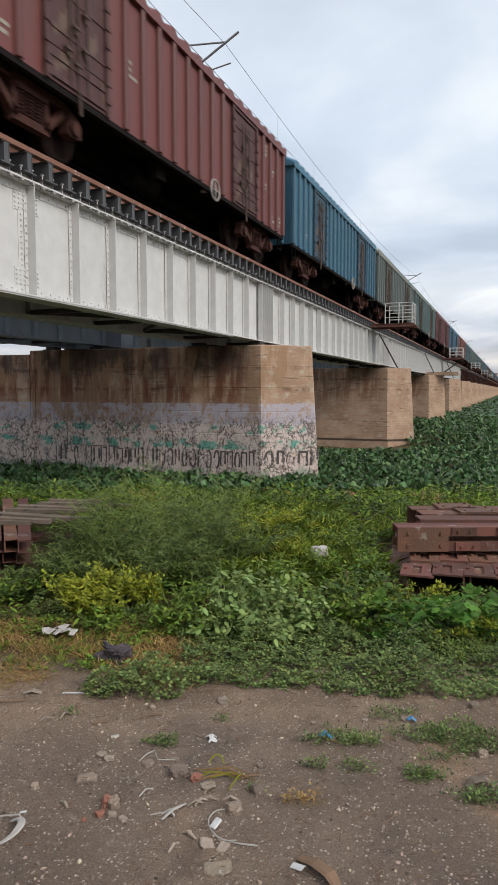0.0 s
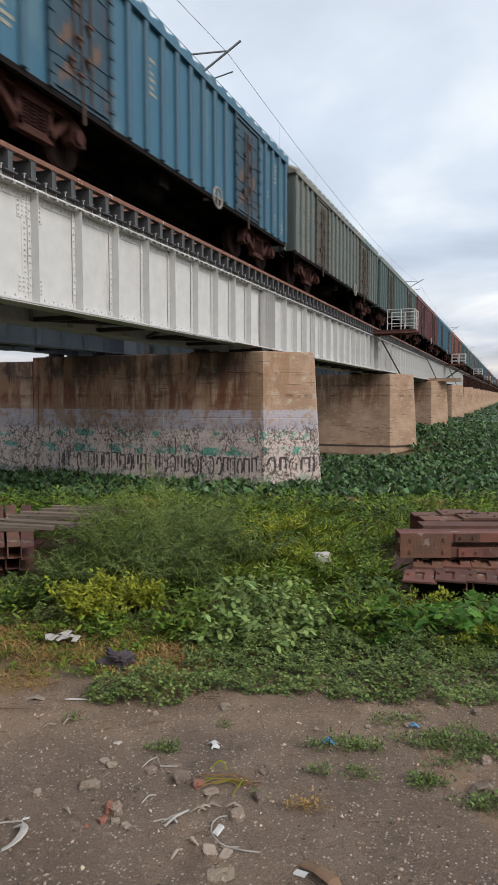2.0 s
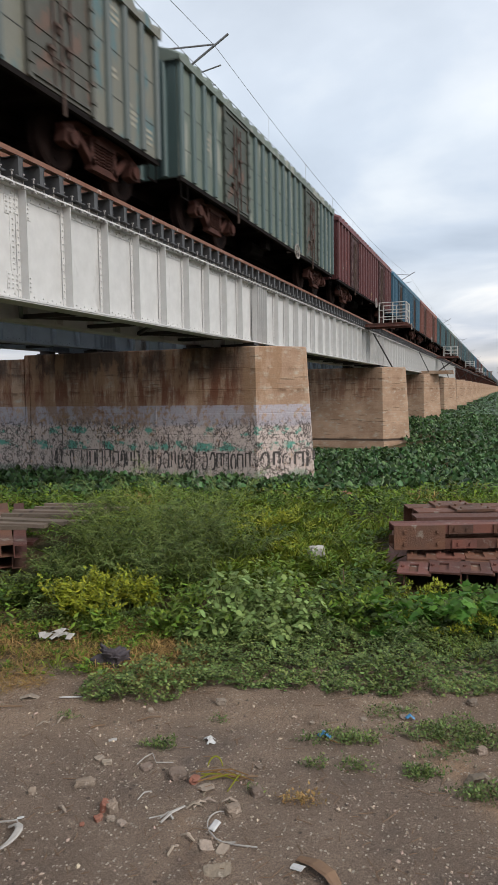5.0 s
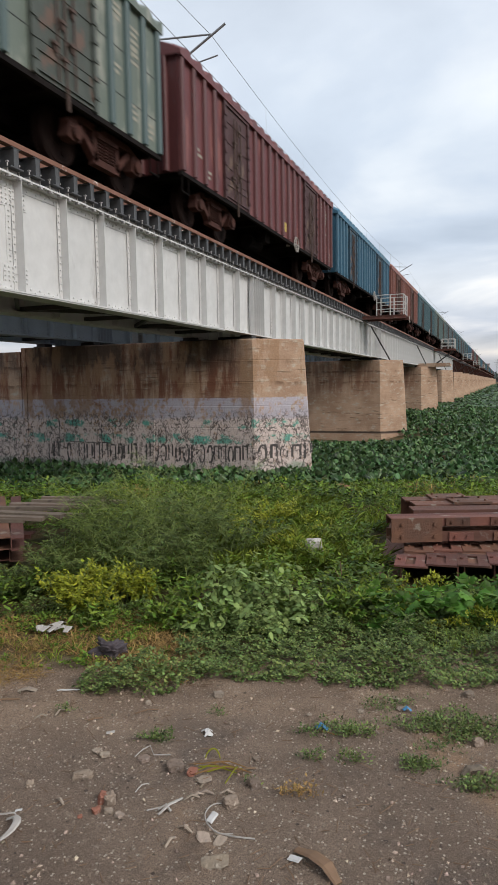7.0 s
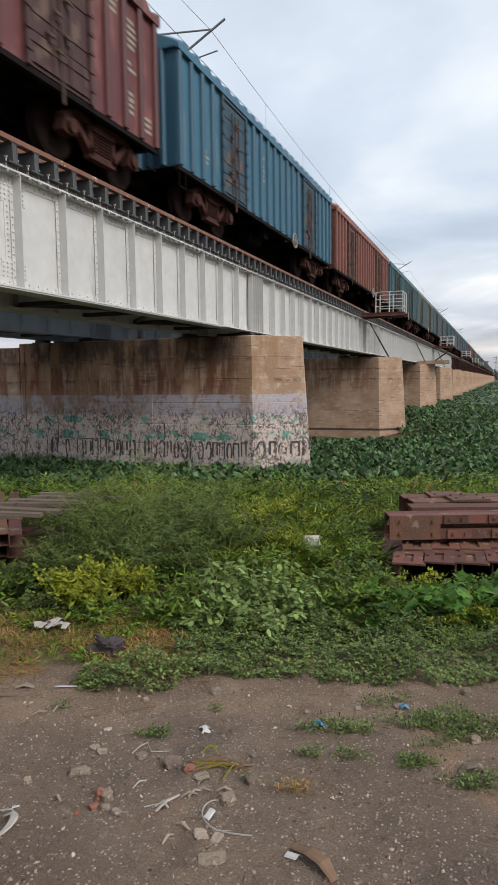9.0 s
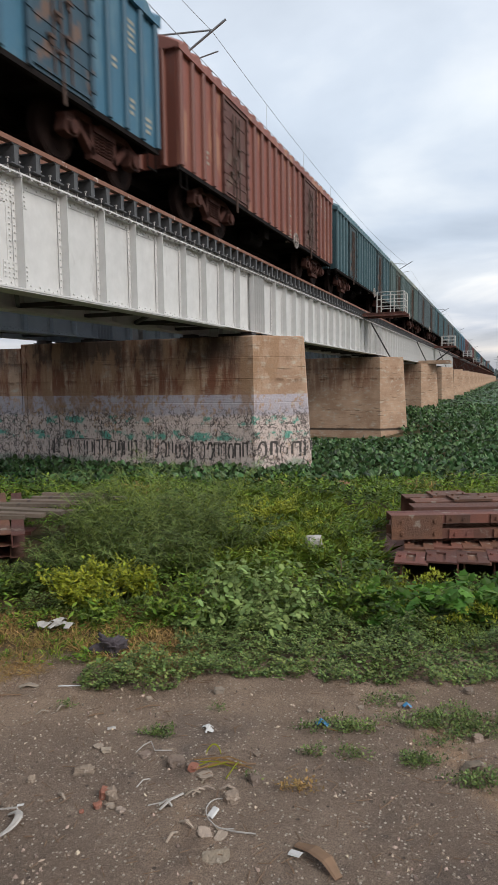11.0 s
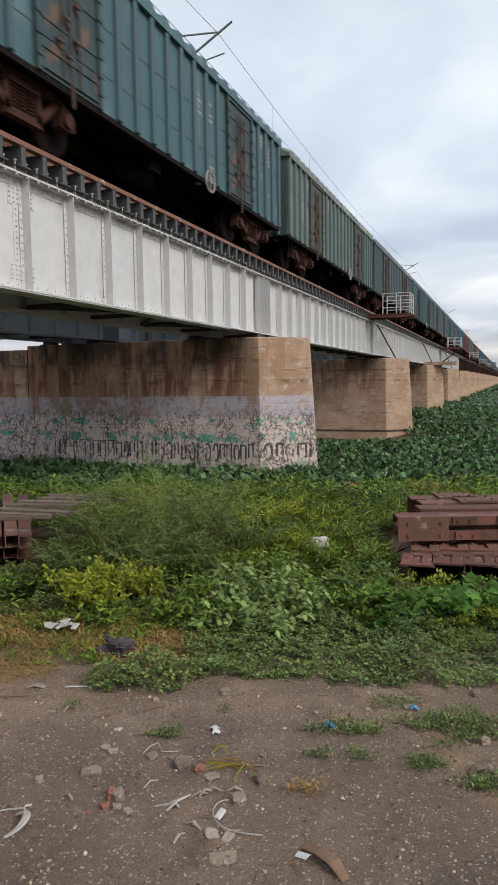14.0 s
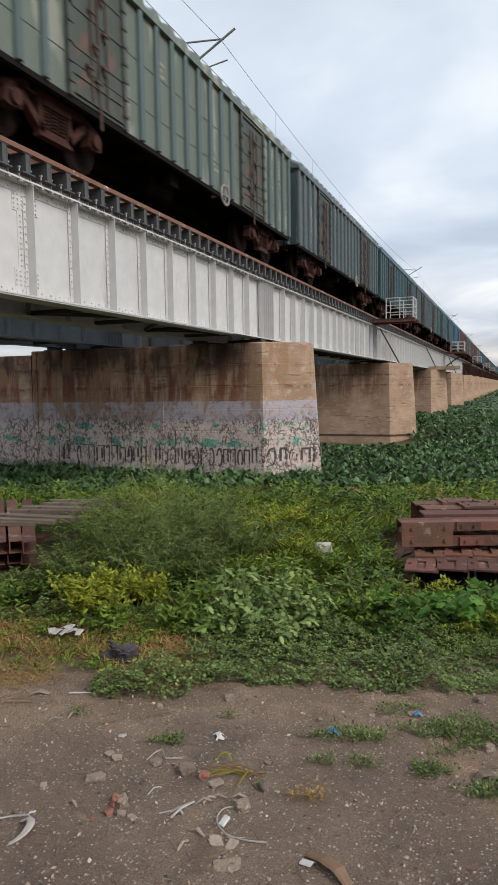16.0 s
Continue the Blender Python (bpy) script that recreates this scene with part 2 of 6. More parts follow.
    dot.operation = "DOT_PRODUCT"
    l.new(geo.outputs["Position"], dot.inputs[0])
    dot.inputs[1].default_value = (-math.sin(YAW), math.cos(YAW), 0)
    wob = n.new("ShaderNodeMath")
    wob.operation = "MULTIPLY_ADD"
    l.new(tex(1.6), wob.inputs[0])
    wob.inputs[1].default_value = -0.8
    l.new(dot.outputs["Value"], wob.inputs[2])
    # paler, sandier earth along the foot of the bank
    sandy = rng(wob.outputs[0], 2.2, 2.9)
    tan = mix(0.9, mix(rng(tex(2.6, 8), 0.38, 0.62), (0.280, 0.202, 0.148), (0.39, 0.282, 0.204)), mix(rng(tex(150, 6, 0.85), 0.3, 0.7), (0.4, 0.4, 0.4), (1.6, 1.6, 1.6)), "MULTIPLY")
    tan = mix(grit.outputs[0], tan, (0.52, 0.43, 0.35))
    l.new(mix(rng(wob.outputs[0], 3.12, 3.42), mix(sandy, dirt, tan), soil), b.inputs["Base Color"])
    bp = n.new("ShaderNodeBump")
    bp.inputs["Strength"].default_value, bp.inputs["Distance"].default_value = 1.0, 0.03
    add = n.new("ShaderNodeMath")
    add.operation = "ADD"
    l.new(tex(22, 10, 0.7), add.inputs[0])
    l.new(tex(90, 6, 0.75), add.inputs[1])
    l.new(add.outputs[0], bp.inputs["Height"])
    l.new(bp.outputs[0], b.inputs["Normal"])
    return m


def build_ground():
    # a closer mesh under the trodden earth before the weeds
    xs = sorted(lines(-2500, 2500, -3.0, 0.3) + [-2.63 + 0.033 * i for i in range(104)])
    ys = sorted(lines(-600, 3500, 8.0, 0.3) + [1.12 + 0.033 * i for i in range(86)])
    verts = [(x, y, ground_z(x, y)) for y in ys for x in xs]
    w = len(xs)
    faces = [(j * w + i, j * w + i + 1, (j + 1) * w + i + 1, (j + 1) * w + i) for j in range(len(ys) - 1) for i in range(w - 1)]
    me = bpy.data.meshes.new("ground")
    me.from_pydata(verts, [], faces)
    me.materials.append(ground_material())
    me.shade_smooth()
    tagged(new("ground", me), "bare grey-brown earth falling to a weedy river bed", "ground", kind="structure")


build_ground()


# ---- piers ----
def pier_material(name, painted):
    """Cast concrete with rain stains; the painted one wears flaking bands of lilac, green and white."""
    m = bpy.data.materials.new(name)
    m.use_nodes = True
    n, l = m.node_tree.nodes, m.node_tree.links
    b = n["Principled BSDF"]
    b.inputs["Roughness"].default_value = 0.92
    b.inputs["Specular IOR Level"].default_value = 0.25
    tc = n.new("ShaderNodeTexCoord")
    sep = n.new("ShaderNodeSeparateXYZ")
    l.new(tc.outputs["Object"], sep.inputs[0])
    zz, xx = sep.outputs[2], sep.outputs[0]

    def tex(s, stretch=(1, 1, 1), detail=8, rough=0.6, shift=0.0):
        mp = n.new("ShaderNodeMapping")
        mp.inputs["Scale"].default_value = stretch
        mp.inputs["Location"].default_value = (shift, 0, 0)
        l.new(tc.outputs["Object"], mp.inputs[0])
        t = n.new("ShaderNodeTexNoise")
        t.inputs["Scale"].default_value, t.inputs["Detail"].default_value, t.inputs["Roughness"].default_value = s, detail, rough
        l.new(mp.outputs[0], t.inputs["Vector"])
        return t.outputs[0]

    def rng(src, a, c, lo=0.0, hi=1.0):
        r = n.new("ShaderNodeMapRange")
        r.interpolation_type = "SMOOTHSTEP"
        for i, v in ((1, a), (2, c), (3, lo), (4, hi)):
            r.inputs[i].default_value = v
        l.new(src, r.inputs[0])
        return r.outputs[0]

    def calc(op, a, c):
        x = n.new("ShaderNodeMath")
        x.operation = op
        for i, v in enumerate((a, c)):
            if isinstance(v, (int, float)):
                x.inputs[i].default_value = v
            else:
                l.new(v, x.inputs[i])
        return x.outputs[0]

    def mix(fac, a, c, kind="MIX"):
        x = n.new("ShaderNodeMixRGB")
        x.blend_type = kind
        for i, v in enumerate((fac, a, c)):
            if isinstance(v, (int, float)):
                x.inputs[i].default_value = v
            elif isinstance(v, tuple):
                x.inputs[i].default_value = (*v, 1)
            else:
                l.new(v, x.inputs[i])
        return x.outputs[0]

    col = mix(rng(tex(0.9), 0.35, 0.65), (0.475, 0.325, 0.228), (0.345, 0.222, 0.150))
    col = mix(rng(tex(3.0, (1, 1, 2.2)), 0.52, 0.7), col, (0.46, 0.39, 0.31))
    col = mix(rng(tex(2.2, (0.5, 0.5, 5.0)), 0.58, 0.70), col, (0.20, 0.135, 0.09))
    # damp lines where one lift of concrete met the next, with drips under them
    for lift in (0.62, 1.25):
        wav = calc("ADD", calc("SUBTRACT", zz, PIER_TOP - lift), calc("MULTIPLY", calc("SUBTRACT", tex(2.2, shift=lift * 9), 0.5), 0.22))
        band = calc("MULTIPLY", rng(wav, -0.16, -0.01), rng(wav, 0.03, 0.0))
        band = calc("MULTIPLY", band, rng(tex(1.7, (1, 1, 0.4), shift=lift * 5), 0.42, 0.58))
        col = mix(calc("MULTIPLY", band, 0.75), col, (0.13, 0.075, 0.045))
    # streaks run down from the deck; they fade out before the nose
    inner = rng(xx, -6.7, -7.5)
    run = calc("MULTIPLY", rng(tex(2.6, (1, 1, 0.14), 8, 0.7), 0.42, 0.58), inner)
    run = calc("MULTIPLY", run, rng(calc("ADD", zz, tex(1.2, shift=4.0)), 0.9, 2.0))
    col = mix(calc("MULTIPLY", run, 0.88 if painted else 0.55), col, (0.165, 0.060, 0.034))
    # broad dark patches towards the top of the broad face
    top_dark = calc("MULTIPLY", rng(tex(0.7, (1, 1, 0.6), 7, shift=9.0), 0.35, 0.52), inner)
    top_dark = calc("MULTIPLY", top_dark, rng(calc("ADD", zz, calc("MULTIPLY", tex(1.5, shift=1.0), 0.9)), 2.1, 2.9))
    col = mix(calc("MULTIPLY", top_dark, 0.85 if painted else 0.5), col, (0.05, 0.036, 0.03))
    if not painted:
        # a narrow dark band low on the shaft
        low_band = calc("MULTIPLY", rng(calc("ADD", zz, calc("MULTIPLY", tex(3.0), 0.06)), -1.30, -1.36), rng(zz, -1.52, -1.46))
        col = mix(calc("MULTIPLY", low_band, 0.9), col, (0.03, 0.025, 0.022))
    lime = calc("MULTIPLY", rng(tex(3.3, (1, 1, 0.09), 6, shift=2.0), 0.68, 0.74), rng(zz, 1.9, 2.5))
    col = mix(calc("MULTIPLY", lime, 0.5), col, (0.42, 0.38, 0.34))
    if painted:
        wob = calc("ADD", zz, calc("MULTIPLY", calc("SUBTRACT", tex(3.5), 0.5), 0.30))
        wear = calc("ADD", tex(7.0, (1, 1, 0.8), 10, 0.7), calc("MULTIPLY", tex(0.7, shift=5.0), 0.5))
        lilac = calc("MULTIPLY", rng(zz, 1.17, 1.14), rng(wear, 0.90, 0.72))
        col = mix(calc("MULTIPLY", lilac, 0.78), col, (0.43, 0.42, 0.49))
        bare = calc("MULTIPLY", rng(tex(1.1, (1, 1, 0.35), 7, 0.65, 15.0), 0.53, 0.60), rng(zz, 0.25, 0.7))
        col = mix(calc("MULTIPLY", bare, 0.7), col, (0.30, 0.18, 0.105))
        white = calc("MULTIPLY", rng(wob, 0.60, 0.46), rng(wear, 0.92, 0.78))
        col = mix(calc("MULTIPLY", white, 0.9), col, (0.60, 0.49, 0.44))
        # two broken lines of green
        for lo, hi, cut in ((0.26, 0.50, 0.53), (-0.22, 0.04, 0.48)):
            green = calc("MULTIPLY", rng(wob, hi + 0.04, hi - 0.03), rng(wob, lo - 0.04, lo + 0.03))
            green = calc("MULTIPLY", green, rng(tex(1.5, (1, 1, 1.2), 10, 0.75, 7.0 + lo), cut, cut + 0.06))
            col = mix(calc("MULTIPLY", green, 0.85), col, (0.055, 0.33, 0.25))
        foot = calc("MULTIPLY", rng(wob, -0.72, -0.86), rng(tex(2.0, shift=3.0), 0.44, 0.5))
        col = mix(calc("MULTIPLY", foot, 0.5), col, (0.10, 0.24, 0.16))
        # curled edges and holes where the coats have come away
        for size, cut, lo, hi in ((5.0, 0.45, 1.0, 0.45), (9.0, 0.50, 0.85, 0.3)):
            edge = n.new("ShaderNodeMath")
            edge.operation = "ABSOLUTE"
            l.new(calc("SUBTRACT", tex(size, (1, 1, 0.75), 5, 0.6, size), 0.5), edge.inputs[0])
            curl_ = calc("MULTIPLY", rng(edge.outputs[0], 0.032, 0.012), rng(tex(1.3, (1, 1, 0.8), 6, 0.6, size + 3), cut - 0.03, cut + 0.04))
            curl_ = calc("MULTIPLY", curl_, rng(wob, lo, hi))
            col = mix(calc("MULTIPLY", curl_, 0.9), col, (0.06, 0.048, 0.045))
        dark = calc("MULTIPLY", rng(wob, 0.9, 0.35), rng(tex(13, (1, 1, 0.7), 9, 0.75, 1.0), 0.56, 0.60))
        col = mix(calc("MULTIPLY", dark, 0.85), col, (0.07, 0.055, 0.05))
        red = calc("MULTIPLY", rng(wob, 0.4, 0.2), rng(tex(5, (1, 1, 1), 9, 0.7, 12.0), 0.64, 0.69))
        col = mix(calc("MULTIPLY", red, 0.8), col, (0.25, 0.10, 0.07))
    col = mix(0.5, col, mix(tex(38, detail=4), (0.5, 0.5, 0.5), (1.5, 1.5, 1.5)), "MULTIPLY")
    l.new(col, b.inputs["Base Color"])
    bp = n.new("ShaderNodeBump")
    bp.inputs["Strength"].default_value, bp.inputs["Distance"].default_value = 0.5, 0.03
    l.new(calc("ADD", tex(11, detail=9), calc("MULTIPLY", tex(3, (0.3, 0.3, 4)), 0.7)), bp.inputs["Height"])
    l.new(bp.outputs[0], b.inputs["Normal"])
    return m


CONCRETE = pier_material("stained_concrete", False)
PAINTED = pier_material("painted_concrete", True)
INK = material("black_paint", (0.03, 0.026, 0.026), 0.9, 0, (0.10, 0.085, 0.08), 9, 0.9, (0.50, 0.42, 0.38), 11, 0.56, 0.1)
HALF = 1.22


def pier_face(x, z):
    """How far the broad face stands out from the pier's middle at a height, and the nose's flank."""
    k = (PIER_TOP - z) / 3.9
    h, corner, tip = HALF + 0.05 * k, -6.75 + 0.05 * k, -5.53 + 0.24 * k
    return h if x <= corner else h * (tip - x) / (tip - corner)


def pier(y, low, label, mat):
    """A wall pier with a pointed nose, cast in lifts with recessed joints; it leans out towards its foot."""
    root = thing("bridge_pier", label, "pier", "bridge piers", at=Matrix.Translation((0, y, 0)))
    bm = bm_new()
    levels = [(PIER_TOP, 0.03), (PIER_TOP - 0.03, 0.0)]
    for z in (PIER_TOP - 0.62, PIER_TOP - 1.25, PIER_TOP - 1.95, PIER_TOP - 2.6, PIER_TOP - 3.2, PIER_TOP - 3.9):
        if z - 0.05 > low:
            levels += [(z + 0.018, 0), (z + 0.004, 0.009), (z - 0.004, 0.009), (z - 0.012, 0)]
    levels.append((low, 0))
    rings = []
    for z, inset in levels:
        k = (PIER_TOP - z) / 3.9
        h, tip, corner = HALF + 0.05 * k - inset, -5.53 + 0.24 * k - inset, -6.75 + 0.05 * k
        rings.append([bm.verts.new(p) for p in ((-14.95, -h, z), (-11.0, -h, z), (corner, -h, z), (tip - 0.05, -0.05, z), (tip - 0.05, 0.05, z), (corner, h, z), (-14.95, h, z))])
    for a, c in zip(rings, rings[1:]):
        for i in range(7):
            j = (i + 1) % 7
            bm.faces.new((a[i], a[j], c[j], c[i]))
    bm.faces.new(rings[0])
    part("shaft", bm, mat, root)
    bm = bm_new()
    box(bm, -23, -HALF - 0.03, low, -14.965, HALF + 0.03, PIER_TOP - 0.13)
    part("rear_shaft", bm, mat, root)
    bm = bm_new()
    box(bm, -23.2, -HALF - 0.35, low - 0.9, -6.6, HALF + 0.35, low + 0.01)
    prism(bm, [(-6.6, -HALF - 0.35), (-4.95, 0), (-6.6, HALF + 0.35)], "z", low - 0.9, low + 0.01)
    part("footing", bm, CONCRETE, root)
    for cx in (TRACK - 0.95, TRACK + 0.95, TRACK_B - 0.95, TRACK_B + 0.95):
        for cy in (-0.5, 0.5):
            bm = bm_new()
            box(bm, cx - 0.26, cy - 0.24, PIER_TOP, cx + 0.26, cy + 0.24, PIER_TOP + 0.06)
            box(bm, cx - 0.18, cy - 0.18, PIER_TOP + 0.06, cx + 0.18, cy + 0.18, GIRDER_LOW)
            part("bearing", bm, DARK_STEEL, root)
    return root


def face_joint(root):
    """A raised strip of mortar down the broad face where two pours meet."""
    for x, w in ((-10.05, 0.05), (-14.85, 0.10)):
        bm = bm_new()
        pts = [(x, PIER_TOP - 0.05), (x + w, PIER_TOP - 0.05), (x + w, -0.8), (x, -0.8)]
        outer = [bm.verts.new((px_, -pier_face(px_, z) - 0.02, z)) for px_, z in pts]
        inner = [bm.verts.new((px_, -pier_face(px_, z) + 0.01, z)) for px_, z in pts]
        bm.faces.new(outer)
        for i in range(4):
            bm.faces.new((outer[i], outer[(i + 1) % 4], inner[(i + 1) % 4], inner[i]))
        part("mortar_strip", bm, PAINTED, root)


def lettering(root):
    """Two rows of weathered signwriting that can no longer be read, as strokes on the face and the nose."""
    rnd = random.Random(5)
    bm = bm_new()

    def stroke(x0, z0, x1, z1, w):
        dx, dz = x1 - x0, z1 - z0
        k = math.hypot(dx, dz)
        nx, nz = -dz / k * w / 2, dx / k * w / 2
        pts = [(x0 + nx, z0 + nz), (x0 - nx, z0 - nz), (x1 - nx, z1 - nz), (x1 + nx, z1 + nz)]
        outer = [bm.verts.new((x, -pier_face(x, z) - 0.006, z)) for x, z in pts]
        inner = [bm.verts.new((x, -pier_face(x, z) + 0.002, z)) for x, z in pts]
        bm.faces.new(outer)
        for i in range(4):
            bm.faces.new((outer[i], outer[(i + 1) % 4], inner[(i + 1) % 4], inner[i]))

    def row(x, end, z0, z1, step):
        while x < end:
            w = step * rnd.uniform(0.5, 0.8)
            kind = rnd.random()
            t = rnd.uniform(0.035, 0.065)
            top = z1 + rnd.uniform(-0.04, 0.03)
            if kind < 0.55:
                stroke(x, z0 + rnd.uniform(0, 0.12), x, top, t)
                stroke(x + w, z0 + rnd.uniform(0, 0.2), x + w, top, t)
                if rnd.random() < 0.5:
                    stroke(x - 0.02, top, x + w + 0.02, top, t)
            elif kind < 0.8:
                zc, r = (z0 + top) / 2, (top - z0) / 2
                prev = None
                a0 = rnd.uniform(0, 6)
                for i in range(9):
                    a = a0 + i * 0.62
                    p = (x + w / 2 + w / 2 * math.cos(a), zc + r * math.sin(a))
                    if prev:
                        stroke(*prev, *p, t)
                    prev = p
            elif kind < 0.92:
                stroke(x, z0, x, top, t)
            x += w + step * rnd.uniform(0.2, 0.45)

    row(-6.62, -5.45, -0.74, -0.26, 0.27)
    tagged(part("painted_lettering", bm, INK, root, "flaking black painted lettering"), kind="stuff")
    bm = bm_new()
    row(-14.2, -6.85, -0.78, -0.26, 0.26)
    stroke(-13.1, -0.22, -11.6, -0.24, 0.025)
    for x in (-13.5, -11.9, -9.6):
        stroke(x, -0.4, x, rnd.uniform(0.3, 0.5), 0.03)
    tagged(part("painted_lettering", bm, INK, root, "flaking black painted lettering"), kind="stuff")


for i in range(-1, 30):
    if i == 0:
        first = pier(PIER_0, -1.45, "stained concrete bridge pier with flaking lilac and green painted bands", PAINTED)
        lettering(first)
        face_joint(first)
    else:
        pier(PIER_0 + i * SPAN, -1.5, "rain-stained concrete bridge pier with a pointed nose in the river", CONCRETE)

# a gangway slab lies across the third pier's nose
bm = bm_new()
box(bm, -7.2, -0.75, 0, -4.3, 0.75, 0.22)
box(bm, -7.2, -0.75, 0.22, -4.3, -0.6, 0.3)
slab = tagged(new("gangway_slab", mesh_of("gangway_slab", bm, CONCRETE)), "weathered concrete slab laid across a pier head", "slab")
slab.location = (0, PIER_0 + 2 * SPAN, PIER_TOP)


# ---- girders ----
def rivet(bm, x, y, z, s, r=0.023):
    """A rivet head standing out along x on the side s."""
    ring = [bm.verts.new((x, y + r * math.cos(a), z + r * math.sin(a))) for a in (0, 1.047, 2.094, 3.142, 4.189, 5.236)]
    top = [bm.verts.new((x + s * r * 0.95, y + r * 0.55 * math.cos(a), z + r * 0.55 * math.sin(a))) for a in (0, 1.047, 2.094, 3.142, 4.189, 5.236)]
    for i in range(6):
        j = (i + 1) % 6
        bm.faces.new((ring[i], ring[j], top[j], top[i]))
    bm.faces.new(top)


LONG = SPAN - 0.10
SPACES = [i * 1.14 for i in range(-9, 10)]
EXTRA = [e * (LONG / 2 - k) for e in (-1, 1) for k in (0.04, 0.22, 0.42)]


def girder_pieces(mat):
    """The meshes that every span of one paint shares."""
    z0, z1, h = GIRDER_LOW, GIRDER_TOP, LONG / 2
    out = {}
    bm = bm_new()
    box(bm, -0.007, -h, z0 + 0.03, 0.007, h, z1 - 0.03)
    out["web"] = mesh_of("web", bm, mat)
    bm = bm_new()
    box(bm, -0.2, -h, z1 - 0.025, 0.2, h, z1 - 0.003)
    box(bm, -0.17, -h * 0.8, z1 - 0.003, 0.17, h * 0.8, z1 + 0.018)
    out["top_flange"] = mesh_of("top_flange", bm, mat)
    bm = bm_new()
    box(bm, -0.2, -h, z0 + 0.005, 0.2, h, z0 + 0.03)
    box(bm, -0.185, -h * 0.75, z0 - 0.018, 0.185, h * 0.75, z0 + 0.005)
    out["bottom_flange"] = mesh_of("bottom_flange", bm, mat)
    for name, sgn, z in (("top_flange_angle", -1, z1 - 0.025), ("bottom_flange_angle", 1, z0 + 0.03)):
        bm = bm_new()
        for s in (-1, 1):
            box(bm, s * 0.007, -h, z, s * 0.020, h, z + sgn * 0.14)
            box(bm, s * 0.020, -h, z, s * 0.14, h, z + sgn * 0.014)
        out[name] = mesh_of(name, bm, mat)
    bm = bm_new()
    for s in (-1, 1):
        box(bm, s * 0.020, -0.006, z0 + 0.032, s * 0.185, 0.006, z1 - 0.027)
        box(bm, s * 0.020, -0.075, z0 + 0.05, s * 0.034, -0.006, z1 - 0.05)
    out["stiffener"] = mesh_of("stiffener", bm, mat)
    bm = bm_new()
    for e in (-0.30, 0.02):
        for zz in ((z0 + 0.17, z0 + 0.45), (z1 - 0.45, z1 - 0.17)):
            box(bm, 0.007, e, zz[0], 0.019, e + 0.28, zz[1])
    box(bm, 0.007, -0.20, z0 + 0.45, 0.018, -0.08, z1 - 0.45)
    out["splice_plate"] = mesh_of("splice_plate", bm, mat)
    bm = bm_new()
    for i in range(int(LONG / 0.115)):
        y = -h + 0.06 + i * 0.115
        rivet(bm, 0.020, y, z1 - 0.075 - 0.045 * (i % 2), 1)
        rivet(bm, 0.020, y, z0 + 0.075 + 0.045 * (i % 2), 1)
    for y in SPACES + EXTRA:
        for k in range(13):
            rivet(bm, 0.034, y - 0.042, z0 + 0.2 + k * 0.1145, 1, 0.022)
    for a in range(3):
        for k in range(4):
            for zz in (z0 + 0.20, z1 - 0.41):
                for e in (-0.27, 0.05):
                    rivet(bm, 0.019, e + a * 0.09, zz + k * 0.07, 1, 0.022)
    for k in range(10):
        rivet(bm, 0.018, -0.14, z0 + 0.5 + k * 0.085, 1, 0.022)
    out["rivets"] = mesh_of("rivets", bm, mat)
    return out


def girder(y, x, pieces, label, rivets):
    """One span of riveted plate girder."""
    root = thing("plate_girder", label, "girder", "bridge girders", at=Matrix.Translation((x, y, 0)))
    for name in ("web", "top_flange", "bottom_flange", "top_flange_angle", "bottom_flange_angle", "splice_plate"):
        part(name, pieces[name], None, root)
    for s in SPACES + EXTRA:
        part("stiffener", pieces["stiffener"], None, root).location = (0, s, 0)
    if rivets:
        tagged(part("rivets", pieces["rivets"], None, root), kind="stuff")
    return root


def far_girder(y, x, mat, label):
    root = thing("plate_girder", label, "girder", "bridge girders", at=Matrix.Translation((x, y, 0)))
    bm = bm_new()
    box(bm, -0.01, -LONG / 2, GIRDER_LOW, 0.01, LONG / 2, GIRDER_TOP)
    for s in SPACES:
        box(bm, -0.17, s - 0.02, GIRDER_LOW, 0.17, s + 0.02, GIRDER_TOP)
    part("web", bm, mat, root)
    for name, z0, z1 in (("top_flange", GIRDER_TOP - 0.04, GIRDER_TOP), ("bottom_flange", GIRDER_LOW, GIRDER_LOW + 0.04)):
        bm = bm_new()
        box(bm, -0.2, -LONG / 2, z0, 0.2, LONG / 2, z1)
        part(name, bm, mat, root)


